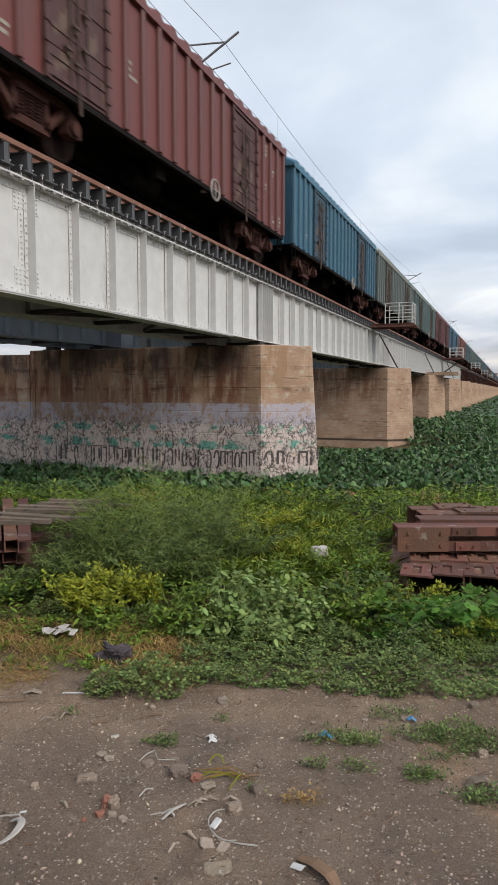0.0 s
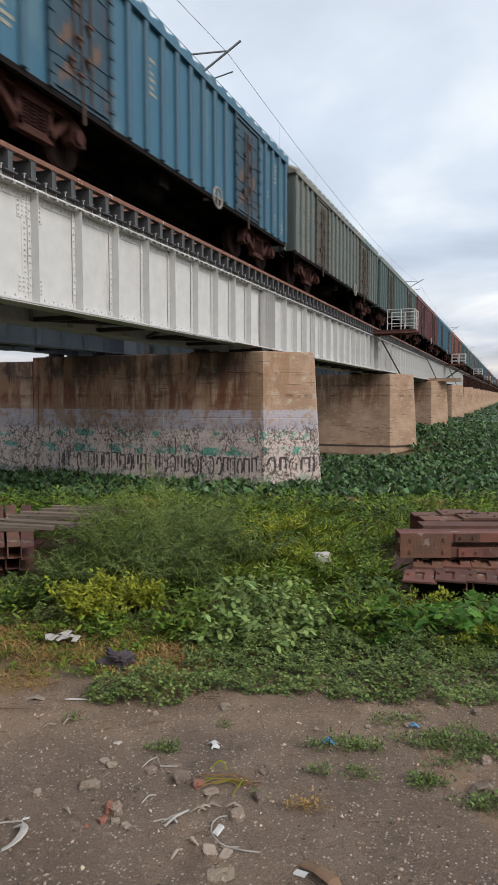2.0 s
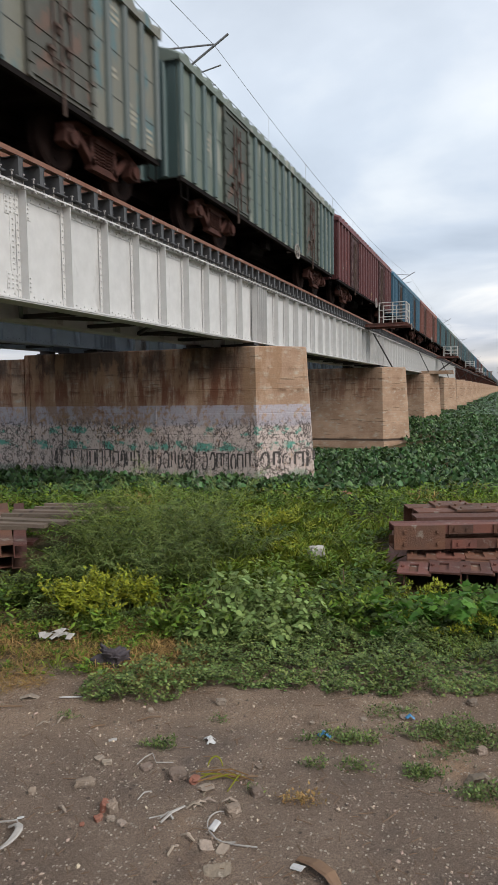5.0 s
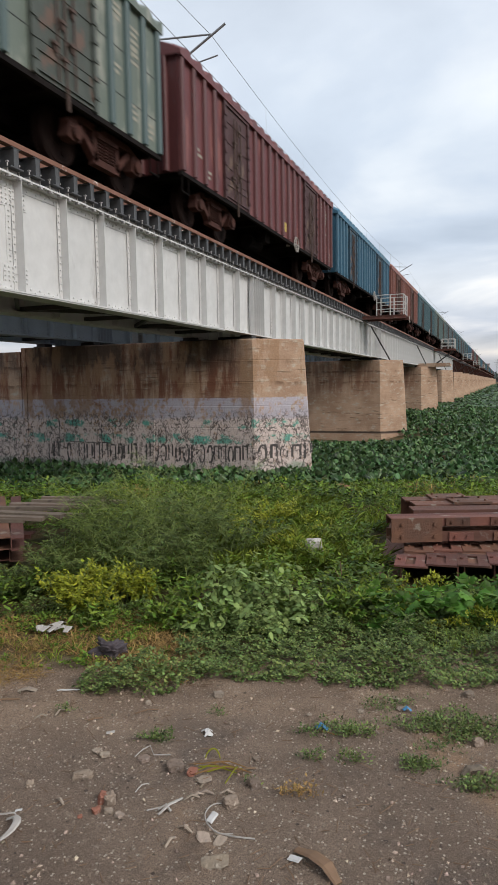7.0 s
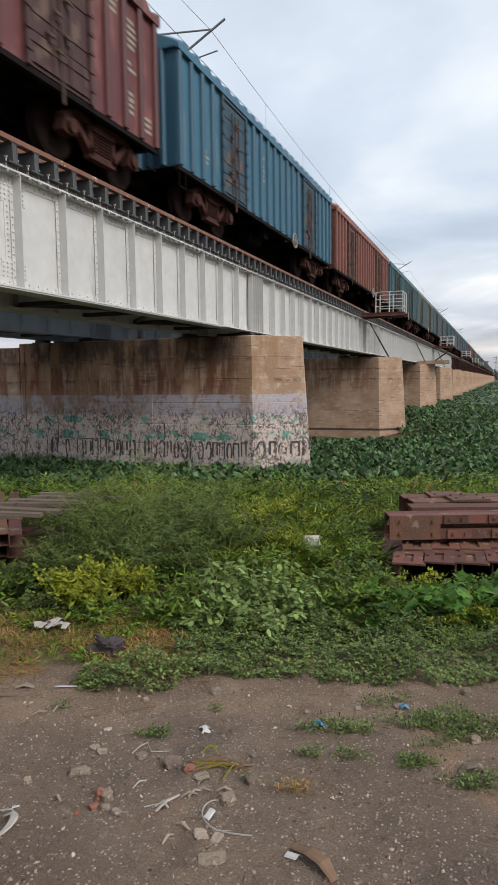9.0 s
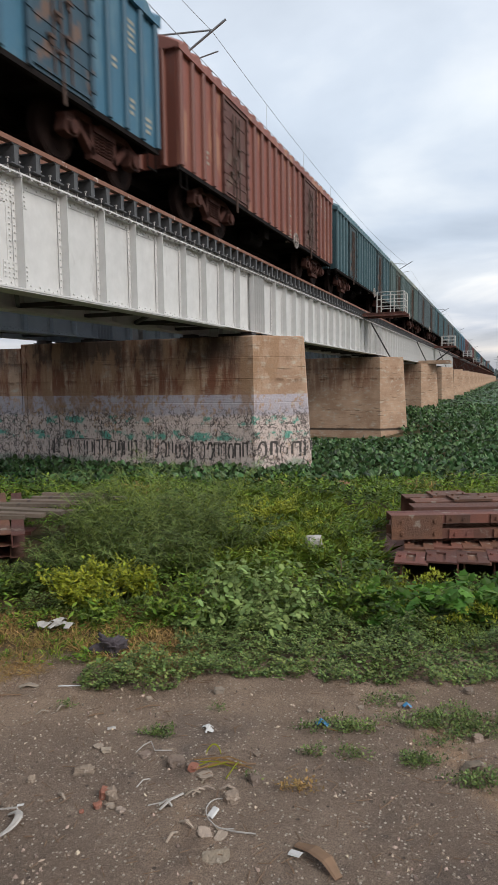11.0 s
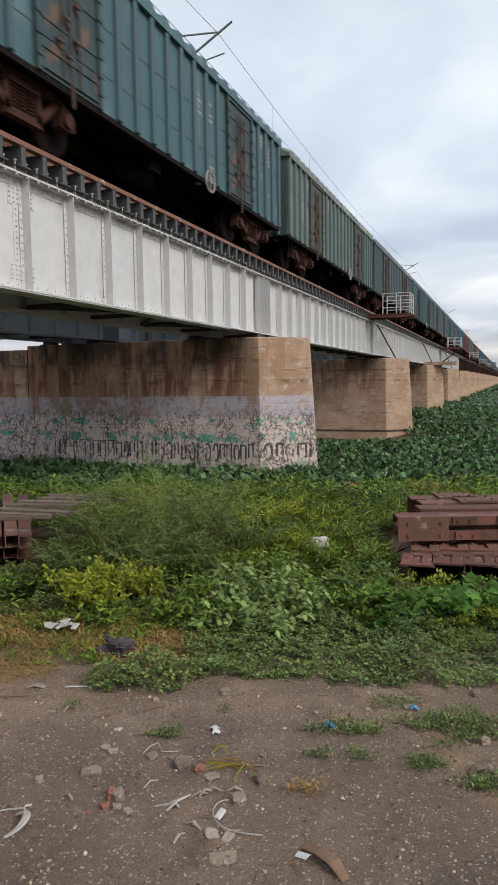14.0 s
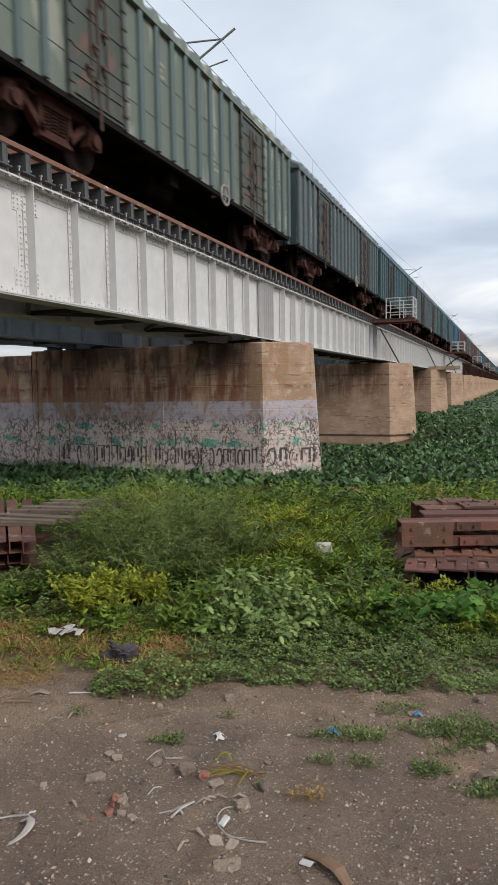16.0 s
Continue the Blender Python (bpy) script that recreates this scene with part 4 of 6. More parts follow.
def wagon(key, label, paint, door_paint, rib_shade_paint, seed):
    """A bogie covered wagon, front end at its origin, standing on the rail."""
    rnd = random.Random(seed)
    root = thing("covered_wagon", label, "wagon", "train of covered wagons")
    pieces = {k: mesh_of(k, bm, {"rib": rib_shade_paint, "lock_gear": RUSTY_DARK}.get(k, door_paint)) for k, bm in wagon_pieces().items()}
    for s in (-1, 1):
        bm = bm_new()
        box(bm, s * 1.50, 0.02, SILL, s * 1.54, WAGON - 0.02, EAVE)
        part("side_sheet", bm, paint, root)
        bm = bm_new()
        for z in (1.5, 2.3):
            box(bm, s * 1.538, 0.05, z, s * 1.546, WAGON - 0.05, z + 0.013)
        if key in ("sage", "beige", "teal"):
            part("weld_seam", bm, SEAM, root)
        else:
            bm.free()
        bm = bm_new()
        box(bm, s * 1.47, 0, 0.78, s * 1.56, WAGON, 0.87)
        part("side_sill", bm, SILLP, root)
    for y in (0.0, WAGON - 0.04):
        bm = bm_new()
        box(bm, -1.5, y, 0.86, 1.5, y + 0.04, EAVE + 0.02)
        # the ends take the darker rib colour to stand for their shading
        part("end_wall", bm, rib_shade_paint, root)
        for k in range(5):
            o = part("end_rib", pieces["rib"], None, root)
            o.matrix_basis = pose(-1.2 + 0.6 * k, y if y == 0 else y + 0.04, 0, 0, 0, -90 if y == 0 else 90)
    ribs = [0.08, 0.66, 1.24, 1.82] + [4.0 + 0.617 * i for i in range(1, 9)] + [11.7, 12.28, 12.86, 13.44]
    for y in ribs:
        for s in (0, 180):
            o = part("rib", pieces["rib"], None, root)
            o.matrix_basis = pose(1.54 * (1 if s == 0 else -1), y, 0, 0, 0, s)
    for d0, d1 in DOORS:
        for s in (1, -1):
            m = pose(1.545 * s, d0 if s > 0 else d1, SILL, 0, 0, 0 if s > 0 else 180)
            part("door_frame", pieces["door_frame"], None, root).matrix_basis = m
            for k in (0.02, 0.81):
                part("door_leaf", pieces["door_leaf"], None, root).matrix_basis = m @ pose(0, k, 0.56)
            part("door_flap", pieces["door_flap"], None, root).matrix_basis = m @ pose(0, 0.02, 0.02)
            part("lock_gear", pieces["lock_gear"], None, root).matrix_basis = m
    part("roof", roof_mesh(paint), None, root)
    bm = bm_new()
    for _ in range(4):
        y, z = rnd.choice([0.75, 1.32, 4.7, 5.3, 7.8, 8.4, 12.35]), rnd.choice([1.55, 2.1, 1.2, 2.6])
        for k in range(rnd.randint(2, 4)):
            box(bm, 1.541, y, z - k * 0.12, 1.546, y + rnd.uniform(0.15, 0.4), z - k * 0.12 + 0.06)
    for y, z, rows_, wide in ((11.80, 3.0, 3, 0.36), (12.36, 2.85, 5, 0.42), (11.80, 1.95, 2, 0.3), (12.36, 1.45, 3, 0.34), (12.94, 1.30, 3, 0.36)):
        if rnd.random() < (0.9 if key in ("blue", "sage", "slate") else 0.4):
            for k in range(rows_):
                box(bm, 1.541, y, z - k * 0.115, 1.546, y + wide * rnd.uniform(0.7, 1.0), z - k * 0.115 + 0.06)
    tagged(part("stencil_marks", bm, MARK, root), kind="stuff")
    if key == "maroon":
        bm = bm_new()
        y = rnd.choice([6.6, 7.2, 12.36])
        box(bm, 1.541, y, 1.08, 1.547, y + 0.38, 1.36)
        part("stencil_panel", bm, YELLOW, root)
    if key == "slate":
        bm = bm_new()
        box(bm, 1.541, 1.32, 2.0, 1.548, 1.62, 2.4)
        part("placard", bm, MARK, root)
    underframe_parts(root)
    for y in (2.42, WAGON - 1.58):
        bogie_under(root, y)
    return root




def far_wagon(paint, label):
    root = thing("covered_wagon", label, "wagon", "train of covered wagons")
    bm = bm_new()
    box(bm, -1.54, 0.02, 0.88, 1.54, WAGON - 0.02, EAVE)
    for y in [0.08, 0.66, 1.24, 1.82, 2.4] + [4.0 + 0.617 * i for i in range(0, 10)] + [11.15, 11.7, 12.28, 12.86, 13.44]:
        box(bm, -1.6, y - 0.05, 0.9, 1.6, y + 0.05, EAVE)
    part("body", bm, paint, root)
    bm = bm_new()
    prism(bm, [(-1.63, EAVE), (-1.2, EAVE + 0.25), (-0.5, EAVE + 0.43), (0.5, EAVE + 0.43), (1.2, EAVE + 0.25), (1.63, EAVE)], "y", -0.05, WAGON + 0.05)
    part("roof", bm, paint, root)
    part("underframe", UNDER["underframe"], None, root)
    part("coupler", UNDER["coupler"], None, root)
    for y in (2.42, WAGON - 1.58):
        bogie_under(root, y)
    return root


RUSTY_DARK = material("lock_rust", (0.05, 0.032, 0.027), 0.8, 0.0, (0.10, 0.058, 0.042), 9, 0.7, bump=0.2)
SEAM = material("seam_dark", (0.06, 0.07, 0.07), 0.8, 0, (0.03, 0.03, 0.03), 5, 0.6, bump=0.1)
# sill colour darkened to carry the shade under the body edge
SILLP = material("sill_shade_black", (0.010, 0.009, 0.009), 0.9, 0, (0.018, 0.014, 0.013), 3, 0.7, (0.025, 0.02, 0.02), 8, 0.62, 0.2, spec=0.08)
COLOURS = dict(red=(0.18, 0.049, 0.042), blue=(0.042, 0.155, 0.245), beige=(0.20, 0.20, 0.16), sage=(0.15, 0.185, 0.15), maroon=(0.145, 0.035, 0.036),
               rust=(0.255, 0.082, 0.055), teal=(0.055, 0.135, 0.16), slate=(0.11, 0.135, 0.14))
WORDS = dict(red="faded red", blue="bright blue", beige="grimy beige", sage="weathered grey-green", maroon="dark maroon", rust="faded orange-red", teal="dusty teal", slate="dirty slate-grey")
PAINTS, DOORP, RIBP = {}, {}, {}
RIBS = dict(beige=(0.10, 0.125, 0.12), sage=(0.07, 0.115, 0.115), slate=(0.065, 0.095, 0.105))
PATCH = dict(beige=(0.075, 0.14, 0.15), sage=(0.24, 0.25, 0.21), teal=(0.085, 0.15, 0.165), slate=(0.17, 0.19, 0.18), rust=(0.30, 0.14, 0.085), red=(0.13, 0.045, 0.04), maroon=(0.20, 0.07, 0.06), blue=(0.07, 0.15, 0.20))
for k, c in COLOURS.items():
    c = tuple(v * 0.92 for v in c)
    PAINTS[k] = material(k + "_wagon_paint", c, 0.55, 0.0, tuple(v * 0.62 + 0.015 for v in c), 0.9, 0.8, PATCH[k], 1.6, 0.53, 0.12, 30, streak=0.3)
    # listed ribs have their own paint; the rest are body paint darkened as shading
    r_ = RIBS.get(k, tuple(v * 0.72 for v in c))
    RIBP[k] = material(k + "_rib_shade_paint", r_, 0.55, 0.0, tuple(v * 0.65 for v in r_), 1.2, 0.8, tuple(v * 0.5 + 0.03 for v in r_), 3, 0.58, 0.12, 30, streak=0.3)
    DOORP[k] = material(k + "_door_paint", tuple(v * 0.45 + 0.02 for v in c), 0.7, 0.0, tuple(v * 0.2 + 0.005 for v in c), 3.5, 0.9, (0.12, 0.075, 0.056), 3.2, 0.57, 0.25, 30, streak=0.5)
ORDER = ["red", "blue", "beige", "sage", "maroon", "blue", "rust", "teal", "sage", "slate", "teal", "slate", "teal", "blue", "maroon", "slate"]
WAGONS = []
makers = {}
for i in range(48):
    near = i < len(ORDER)
    k = ORDER[i] if near else ("slate", "teal", "maroon", "blue", "sage")[(i * 7) % 5]
    if (k, near) not in makers:
        text = WORDS[k] + " covered goods wagon with ribbed sides rolling over the bridge"
        ob = makers[(k, near)] = wagon(k, text, PAINTS[k], DOORP[k], RIBP[k], len(makers)) if near else far_wagon(PAINTS[k], text)
    else:
        ob = copy_thing(makers[(k, near)], Matrix())
    WAGONS.append(ob)

HEAD = [(0, 20.5), (1.5, 9.72), (3.5, -4.95), (7.0, -29.95), (9.0, -44.5), (12.5, -69.8), (14.5, -84.2), (16.0, -94.45)]


# ---- plants ----
def leaf_material(name, colour, second, island=0.45, rough=0.55, thin=0.25):
    m = material(name, colour, rough, 0, second, 2.5, 0.7, None, bump=0, bump_scale=30, island=island, spec=0.22)
    b = m.node_tree.nodes["Principled BSDF"]
    n, l = m.node_tree.nodes, m.node_tree.links
    tr = n.new("ShaderNodeBsdfTranslucent")
    mx = n.new("ShaderNodeMixShader")
    mx.inputs[0].default_value = thin
    src = b.inputs["Base Color"].links[0].from_socket
    l.new(src, tr.inputs[0])
    l.new(b.outputs[0], mx.inputs[1])
    l.new(tr.outputs[0], mx.inputs[2])
    l.new(mx.outputs[0], n["Material Output"].inputs[0])
    return m


L_HYA = leaf_material("water_hyacinth_leaf", (0.095, 0.165, 0.060), (0.040, 0.085, 0.030), 0.8, 0.3)
L_LOW = leaf_material("creeper_leaf", (0.170, 0.225, 0.065), (0.080, 0.118, 0.036), 0.75, 0.45, 0.18)
L_WEED = leaf_material("weed_leaf", (0.165, 0.245, 0.030), (0.078, 0.128, 0.020), 0.7)
L_GRASS = leaf_material("grass_blade", (0.225, 0.275, 0.036), (0.115, 0.168, 0.024), 0.6)
L_STRAW = leaf_material("dry_straw", (0.42, 0.27, 0.10), (0.26, 0.165, 0.065), 0.4)
L_YELLOW = leaf_material("yellow_leaf", (0.36, 0.36, 0.030), (0.18, 0.23, 0.028), 0.45)
L_DEEP = leaf_material("dark_weed_leaf", (0.085, 0.135, 0.030), (0.045, 0.075, 0.020), 0.6)
L_PALE = leaf_material("pale_broad_leaf", (0.27, 0.36, 0.125), (0.15, 0.225, 0.065), 0.45)
L_VINE = leaf_material("vine_leaf", (0.120, 0.235, 0.035), (0.060, 0.140, 0.025), 0.4)
L_FINE = leaf_material("feathery_leaf", (0.115, 0.152, 0.036), (0.050, 0.075, 0.021), 0.7, 0.5, 0.15)
STEM = material("green_stem", (0.22, 0.28, 0.08), 0.7, 0, (0.14, 0.19, 0.05), 6, 0.6, bump=0)
TWIG = material("dry_twig", (0.20, 0.12, 0.07), 0.9, 0, (0.12, 0.08, 0.05), 8, 0.6, bump=0.1)
rng_np = np.random.RandomState(11)


def leaf_mesh(name, P, az, pitch, L, W, mat, broad=False, fold=0.22, droop=0.0, lobed=False):
    """Many leaves in one mesh: each starts at a point, heads along az, rises by pitch, folded along its midrib."""
    P = np.asarray(P, float)
    n = len(P)
    az, pitch, L, W = (np.broadcast_to(np.asarray(v, float), n) for v in (az, pitch, L, W))
    f = np.stack([np.cos(az) * np.cos(pitch), np.sin(az) * np.cos(pitch), np.sin(pitch)], 1)
    r = np.stack([-np.sin(az), np.cos(az), np.zeros(n)], 1)
    tilt = rng_np.uniform(-0.5, 0.5, n)[:, None]
    u = np.cross(f, r)
    r, u = r * np.cos(tilt) + u * np.sin(tilt), -r * np.sin(tilt) + u * np.cos(tilt)
    u = -u
    L, W = L[:, None], W[:, None]
    down = np.array([0, 0, -1.0]) * L * droop
    if lobed:
        rim = [(-0.10, 0.30), (0.18, 0.56), (0.34, 0.40), (0.60, 0.52), (0.66, 0.26), (1.0, 0.0), (0.66, -0.26), (0.60, -0.52), (0.34, -0.40), (0.18, -0.56), (-0.10, -0.30), (0.02, 0.0)]
        pts = [P + f * L * 0.35] + [P + f * L * a + r * W * c + u * W * fold * abs(c) + down * max(a, 0) for a, c in rim]
        quads = [(0, 1 + i, 1 + (i + 1) % 12) for i in range(12)]
    elif broad:
        pts = [P, P + f * L * 0.28 + r * W * 0.46 + u * W * fold, P + f * L * 0.72 + r * W * 0.40 + u * W * fold + down * 0.5, P + f * L + down,
               P + f * L * 0.72 - r * W * 0.40 + u * W * fold + down * 0.5, P + f * L * 0.28 - r * W * 0.46 + u * W * fold]
        quads = [(0, 1, 2, 3), (0, 3, 4, 5)]
    else:
        pts = [P, P + f * L * 0.45 + r * W * 0.5 + u * W * fold + down * 0.3, P + f * L + down, P + f * L * 0.45 - r * W * 0.5 + u * W * fold + down * 0.3]
        quads = [(0, 1, 2), (0, 2, 3)]
    k = len(pts)
    V = np.stack(pts, 1).reshape(-1, 3)
    base = (np.arange(n) * k)[:, None, None]
    Q = (np.array(quads)[None] + base).reshape(-1, len(quads[0]))
    me = bpy.data.meshes.new(name)
    me.vertices.add(len(V))
    me.vertices.foreach_set("co", V.ravel())
    me.loops.add(Q.size)
    me.loops.foreach_set("vertex_index", Q.ravel().astype(np.int32))
    me.polygons.add(len(Q))
    me.polygons.foreach_set("loop_start", (np.arange(len(Q)) * Q.shape[1]).astype(np.int32))
    me.polygons.foreach_set("loop_total", np.full(len(Q), Q.shape[1], np.int32))
    me.update(calc_edges=True)
    me.materials.append(mat)
    return me


def world_of(S, D):
    return math.cos(YAW) * S - math.sin(YAW) * D, math.sin(YAW) * S + math.cos(YAW) * D


def heights(X, Y):
    return np.array([ground_z(x, y) for x, y in zip(X, Y)])


def lumps(X, Y, scale, seed=0.0):
    return np.array([noise.noise((x * scale, y * scale, seed)) for x, y in zip(X, Y)])


def stuff(name, me, label, category):
    return tagged(new(name, me), label, category, kind="stuff")


def clear_of_piers(X, Y):
    k = np.round((Y - PIER_0) / SPAN)
    dy = np.abs(Y - PIER_0 - k * SPAN)
    return ~((X < -5.1) & (dy < 1.35) & ((X < -6.6) | (dy < 1.35 - (X + 6.7) * 0.85)))


def hyacinth():
    """A floating mat of round glossy leaves from the bank to the far horizon."""
    blocks = []
    for d0, d1, dens, size in ((12.0, 19, 170, 1.0), (19, 30, 75, 1.25), (30, 60, 26, 1.7), (60, 130, 6.5, 2.8), (130, 420, 1.0, 5.5)):
        area = 0.5 * (1.0 * d0 + 5 + 1.0 * d1 + 5) * (d1 - d0)
        n = int(area * dens)
        D = rng_np.uniform(d0, d1, n)
        S = rng_np.uniform(-0.5, 0.5, n) * (D + 5)
        X, Y = world_of(S, D)
        edge = 13.3 + 1.6 * lumps(X, Y, 0.35) - 0.5 * (S > 0.5)
        ok = (D > edge) & clear_of_piers(X, Y)
        ok &= ~((X > -15) & (X < -4.6 - 0.25 * (Y - 36)) & (Y > 34.6 + 0.8 * lumps(X, Y, 0.5, 3.0)) & (Y < 40))
        if d0 < 60:
            ok &= lumps(X, Y, 0.9, 5.0) > -0.42
        X, Y, D = X[ok], Y[ok], D[ok]
        low = ((X + 9) / 8) ** 2 + ((Y - 33.5) / 6.5) ** 2 < 1
        h = np.where(low, 0.35, 1.0) * (0.30 + 0.16 * lumps(X, Y, 0.8, 2.0) + 0.06 * lumps(X, Y, 3.0, 7.0))
        Z = heights(X, Y) + h * rng_np.uniform(0.25, 1.0, len(X)) ** 0.6
        m = len(X)
        blocks.append((np.stack([X, Y, Z], 1), rng_np.uniform(0, 6.28, m), rng_np.uniform(0.15, 1.25 if d0 < 60 else 0.5, m), rng_np.uniform(0.10, 0.18, m) * size, 0.85))
    P = np.concatenate([b[0] for b in blocks])
    az, pt, L = (np.concatenate([b[i] for b in blocks]) for i in (1, 2, 3))
    stuff("water_hyacinth", leaf_mesh("water_hyacinth", P, az, pt, L, L * 0.85, L_HYA, True, 0.18, 0.1), "dense mat of dark green water hyacinth leaves in the river bed", "water plants")


def patch(name, label, category, mat, n, where, height, L, W, broad=False, low=0.0, up=(0.0, 1.1), droop=0.2, clump=1.3, gap=-0.5, whorl=6, lobed=False):
    """Small plants over a stretch (s0, s1, d0, d1) of ground, each a whorl of leaves round one shoot, in mounds with gaps."""
    s0, s1, d0, d1, rule = where
    n = n // whorl
    D = rng_np.uniform(d0, d1, n)
    S = rng_np.uniform(s0, s1, n)
    X, Y = world_of(S, D)
    keep = lumps(X, Y, clump, 1.5) > gap + 0.18 * rng_np.uniform(-1, 1, n)
    # bare under the stacks of steel
    keep &= ~((S > 1.2) & (D > 4.66) & (D < 6.7)) & ~((S < -1.72) & (D > 5.25) & (D < 7.2))
    if rule:
        keep &= rule(S, D, X, Y)
    X, Y = X[keep], Y[keep]
    m = len(X)
    top = height * (0.55 + 1.1 * lumps(X, Y, clump, 4.0) + 0.5 * lumps(X, Y, clump * 3.1, 2.0)).clip(0.08, 1.7)
    Z = heights(X, Y) + low + top * rng_np.uniform(0.05, 1, m) ** 0.6
    vigour = rng_np.uniform(0.65, 1.25, m)
    turn0 = rng_np.uniform(0, 6.28, m)
    P, A, T, G = [], [], [], []
    for j in range(whorl):
        length = rng_np.uniform(*L, m) * vigour
        out = rng_np.uniform(0.0, 0.5, m) * length
        a = turn0 + 6.283 * j / whorl + rng_np.uniform(-0.5, 0.5, m)
        P.append(np.stack([X + np.cos(a) * out, Y + np.sin(a) * out, Z - rng_np.uniform(0, 0.5, m) * length * (j % 2)], 1))
        A.append(a)
        T.append(rng_np.uniform(*up, m))
        G.append(length)
    G = np.concatenate(G)
    return stuff(name, leaf_mesh(name, np.concatenate(P), np.concatenate(A), np.concatenate(T), G, G * W, mat, broad, 0.2, droop, lobed), label, category)


def reach(S, D):
    """Inside what the viewer can see, with some margin."""
    return np.abs(S) < 0.42 * D + 0.7


def ground_plants():
    def fringe(S, D, X, Y):
        e = 3.35 + 0.16 * lumps(X, Y, 2.2, 3.0) + 0.05 * lumps(X, Y, 9.0, 3.0) - 0.12 * (S > 0.4)
        e = np.where(S < -0.30, e + 0.95 * np.clip((-0.30 - S) / 0.2, 0, 1), e)
        tongue = ((S + 0.57) / 0.30) ** 2 + ((D - 3.36) / 0.16) ** 2 < 1 + 0.6 * lumps(X, Y, 6.0, 8.0)
        return ((D > e) & (D < 4.5)) | tongue

    patch("creeping_groundcover", "low creeping dark green groundcover edging the bare earth", "groundcover", L_LOW, 112000, (-2.2, 2.2, 3.05, 4.5, fringe), 0.12, (0.011, 0.025), 0.62,
          True, 0.0, (-0.3, 0.8), 0.15, 3.2, -0.62)
    patch("low_weeds", "mixed low green weeds covering the bank", "weeds", L_WEED, 84000, (-3.6, 4.4, 4.0, 8.5, lambda S, D, X, Y: reach(S, D) & ((S > -0.7) | (D > 4.3)) & ~((S > -1.5) & (S < -0.7) & (D < 4.7))), 0.23, (0.025, 0.065), 0.36,
          False, 0.0, (-0.1, 1.0), 0.3, 1.8, -0.30)
    patch("dark_undergrowth", "dark green leafy undergrowth between taller weeds", "weeds", L_DEEP, 40000, (-3.6, 4.4, 4.0, 9.5, lambda S, D, X, Y: reach(S, D) & ((S > -0.4) | (D > 4.4)) & (lumps(X, Y, 1.0, 31.0) > -0.1)), 0.24, (0.03, 0.06), 0.5,
          True, 0.0, (-0.2, 0.9), 0.25, 1.5, -0.35)
    patch("low_weeds_far", "low green weeds on the slope down to the river bed", "weeds", L_WEED, 44000, (-7.5, 8, 8.0, 15.0, lambda S, D, X, Y: reach(S, D) & (D < 14.2 + 1.2 * lumps(X, Y, 0.4))), 0.30, (0.05, 0.11), 0.42,
          False, 0.0, (0.0, 1.2), 0.25, 0.9, -0.25)
    patch("dark_undergrowth_far", "dark green undergrowth on the slope to the river bed", "weeds", L_DEEP, 22000, (-7.5, 8, 8.0, 15.0, lambda S, D, X, Y: reach(S, D) & (lumps(X, Y, 0.6, 33.0) > 0.0)), 0.34, (0.05, 0.11), 0.5,
          True, 0.0, (-0.1, 1.0), 0.25, 0.9, -0.3)
    patch("meadow_grass", "tufts of yellow-green grass on the bank", "grass", L_GRASS, 46000, (-5.5, 5.5, 5.0, 13.0, lambda S, D, X, Y: reach(S, D) & (lumps(X, Y, 0.55, 9.0) > -0.05)), 0.08, (0.12, 0.30), 0.045,
          False, 0.0, (0.7, 1.45), 0.4, 1.2, -0.4, 10)
    patch("meadow_grass", "long yellow-green grass bending on the open bank", "grass", L_GRASS, 16000, (-0.3, 1.1, 5.2, 8.6, lambda S, D, X, Y: lumps(X, Y, 1.1, 19.0) > -0.15), 0.10, (0.14, 0.32), 0.04,
          False, 0.0, (0.5, 1.4), 0.5, 1.4, -0.5, 10)
    patch("near_grass", "short yellowing grass among the weeds", "grass", L_GRASS, 15000, (-2.6, 2.6, 3.6, 5.2, lambda S, D, X, Y: (S < -0.55) | (S > 0.7)), 0.03, (0.03, 0.075), 0.08,
          False, 0.0, (0.5, 1.5), 0.3, 2.2, -0.15, 8)
    patch("trodden_weeds", "trodden low weeds between dry grass and bare earth", "weeds", L_WEED, 8000, (-2.4, -0.4, 3.55, 4.5, lambda S, D, X, Y: lumps(X, Y, 2.0, 14.0) > -0.1), 0.06, (0.015, 0.038), 0.5,
          False, 0.0, (-0.1, 1.0), 0.2, 2.5, -0.25)
    patch("dry_grass", "trampled dry straw-coloured grass", "dry grass", L_STRAW, 34000, (-2.3, -0.25, 3.3, 4.4, lambda S, D, X, Y: (D > 3.36 + 0.12 * lumps(X, Y, 3.0, 2.0)) & (lumps(X, Y, 2.2, 6.0) > -0.25)), 0.02, (0.03, 0.09), 0.06,
          False, 0.0, (-0.1, 0.9), 0.2, 3.0, -0.3, 5)
    patch("dead_growth", "brown withered growth between the weeds", "dry plants", L_STRAW, 14000, (-5, 5, 6.5, 14.0, lambda S, D, X, Y: lumps(X, Y, 0.7, 16.0) > 0.22), 0.22, (0.05, 0.14), 0.12,
          False, 0.0, (0.0, 1.3), 0.2, 1.2, -0.4)
    patch("yellow_bloom", "small yellow-green flowering weeds", "weeds", L_YELLOW, 9000, (-0.6, 1.2, 5.4, 8.6, lambda S, D, X, Y: (((S - 0.30) / 0.55) ** 2 + ((D - 6.2) / 0.75) ** 2 < 1) & (lumps(X, Y, 2.2, 11.0) > -0.1)), 0.27, (0.02, 0.05), 0.4,
          False, 0.05, (0.0, 1.3), 0.1, 2.0, -0.5)
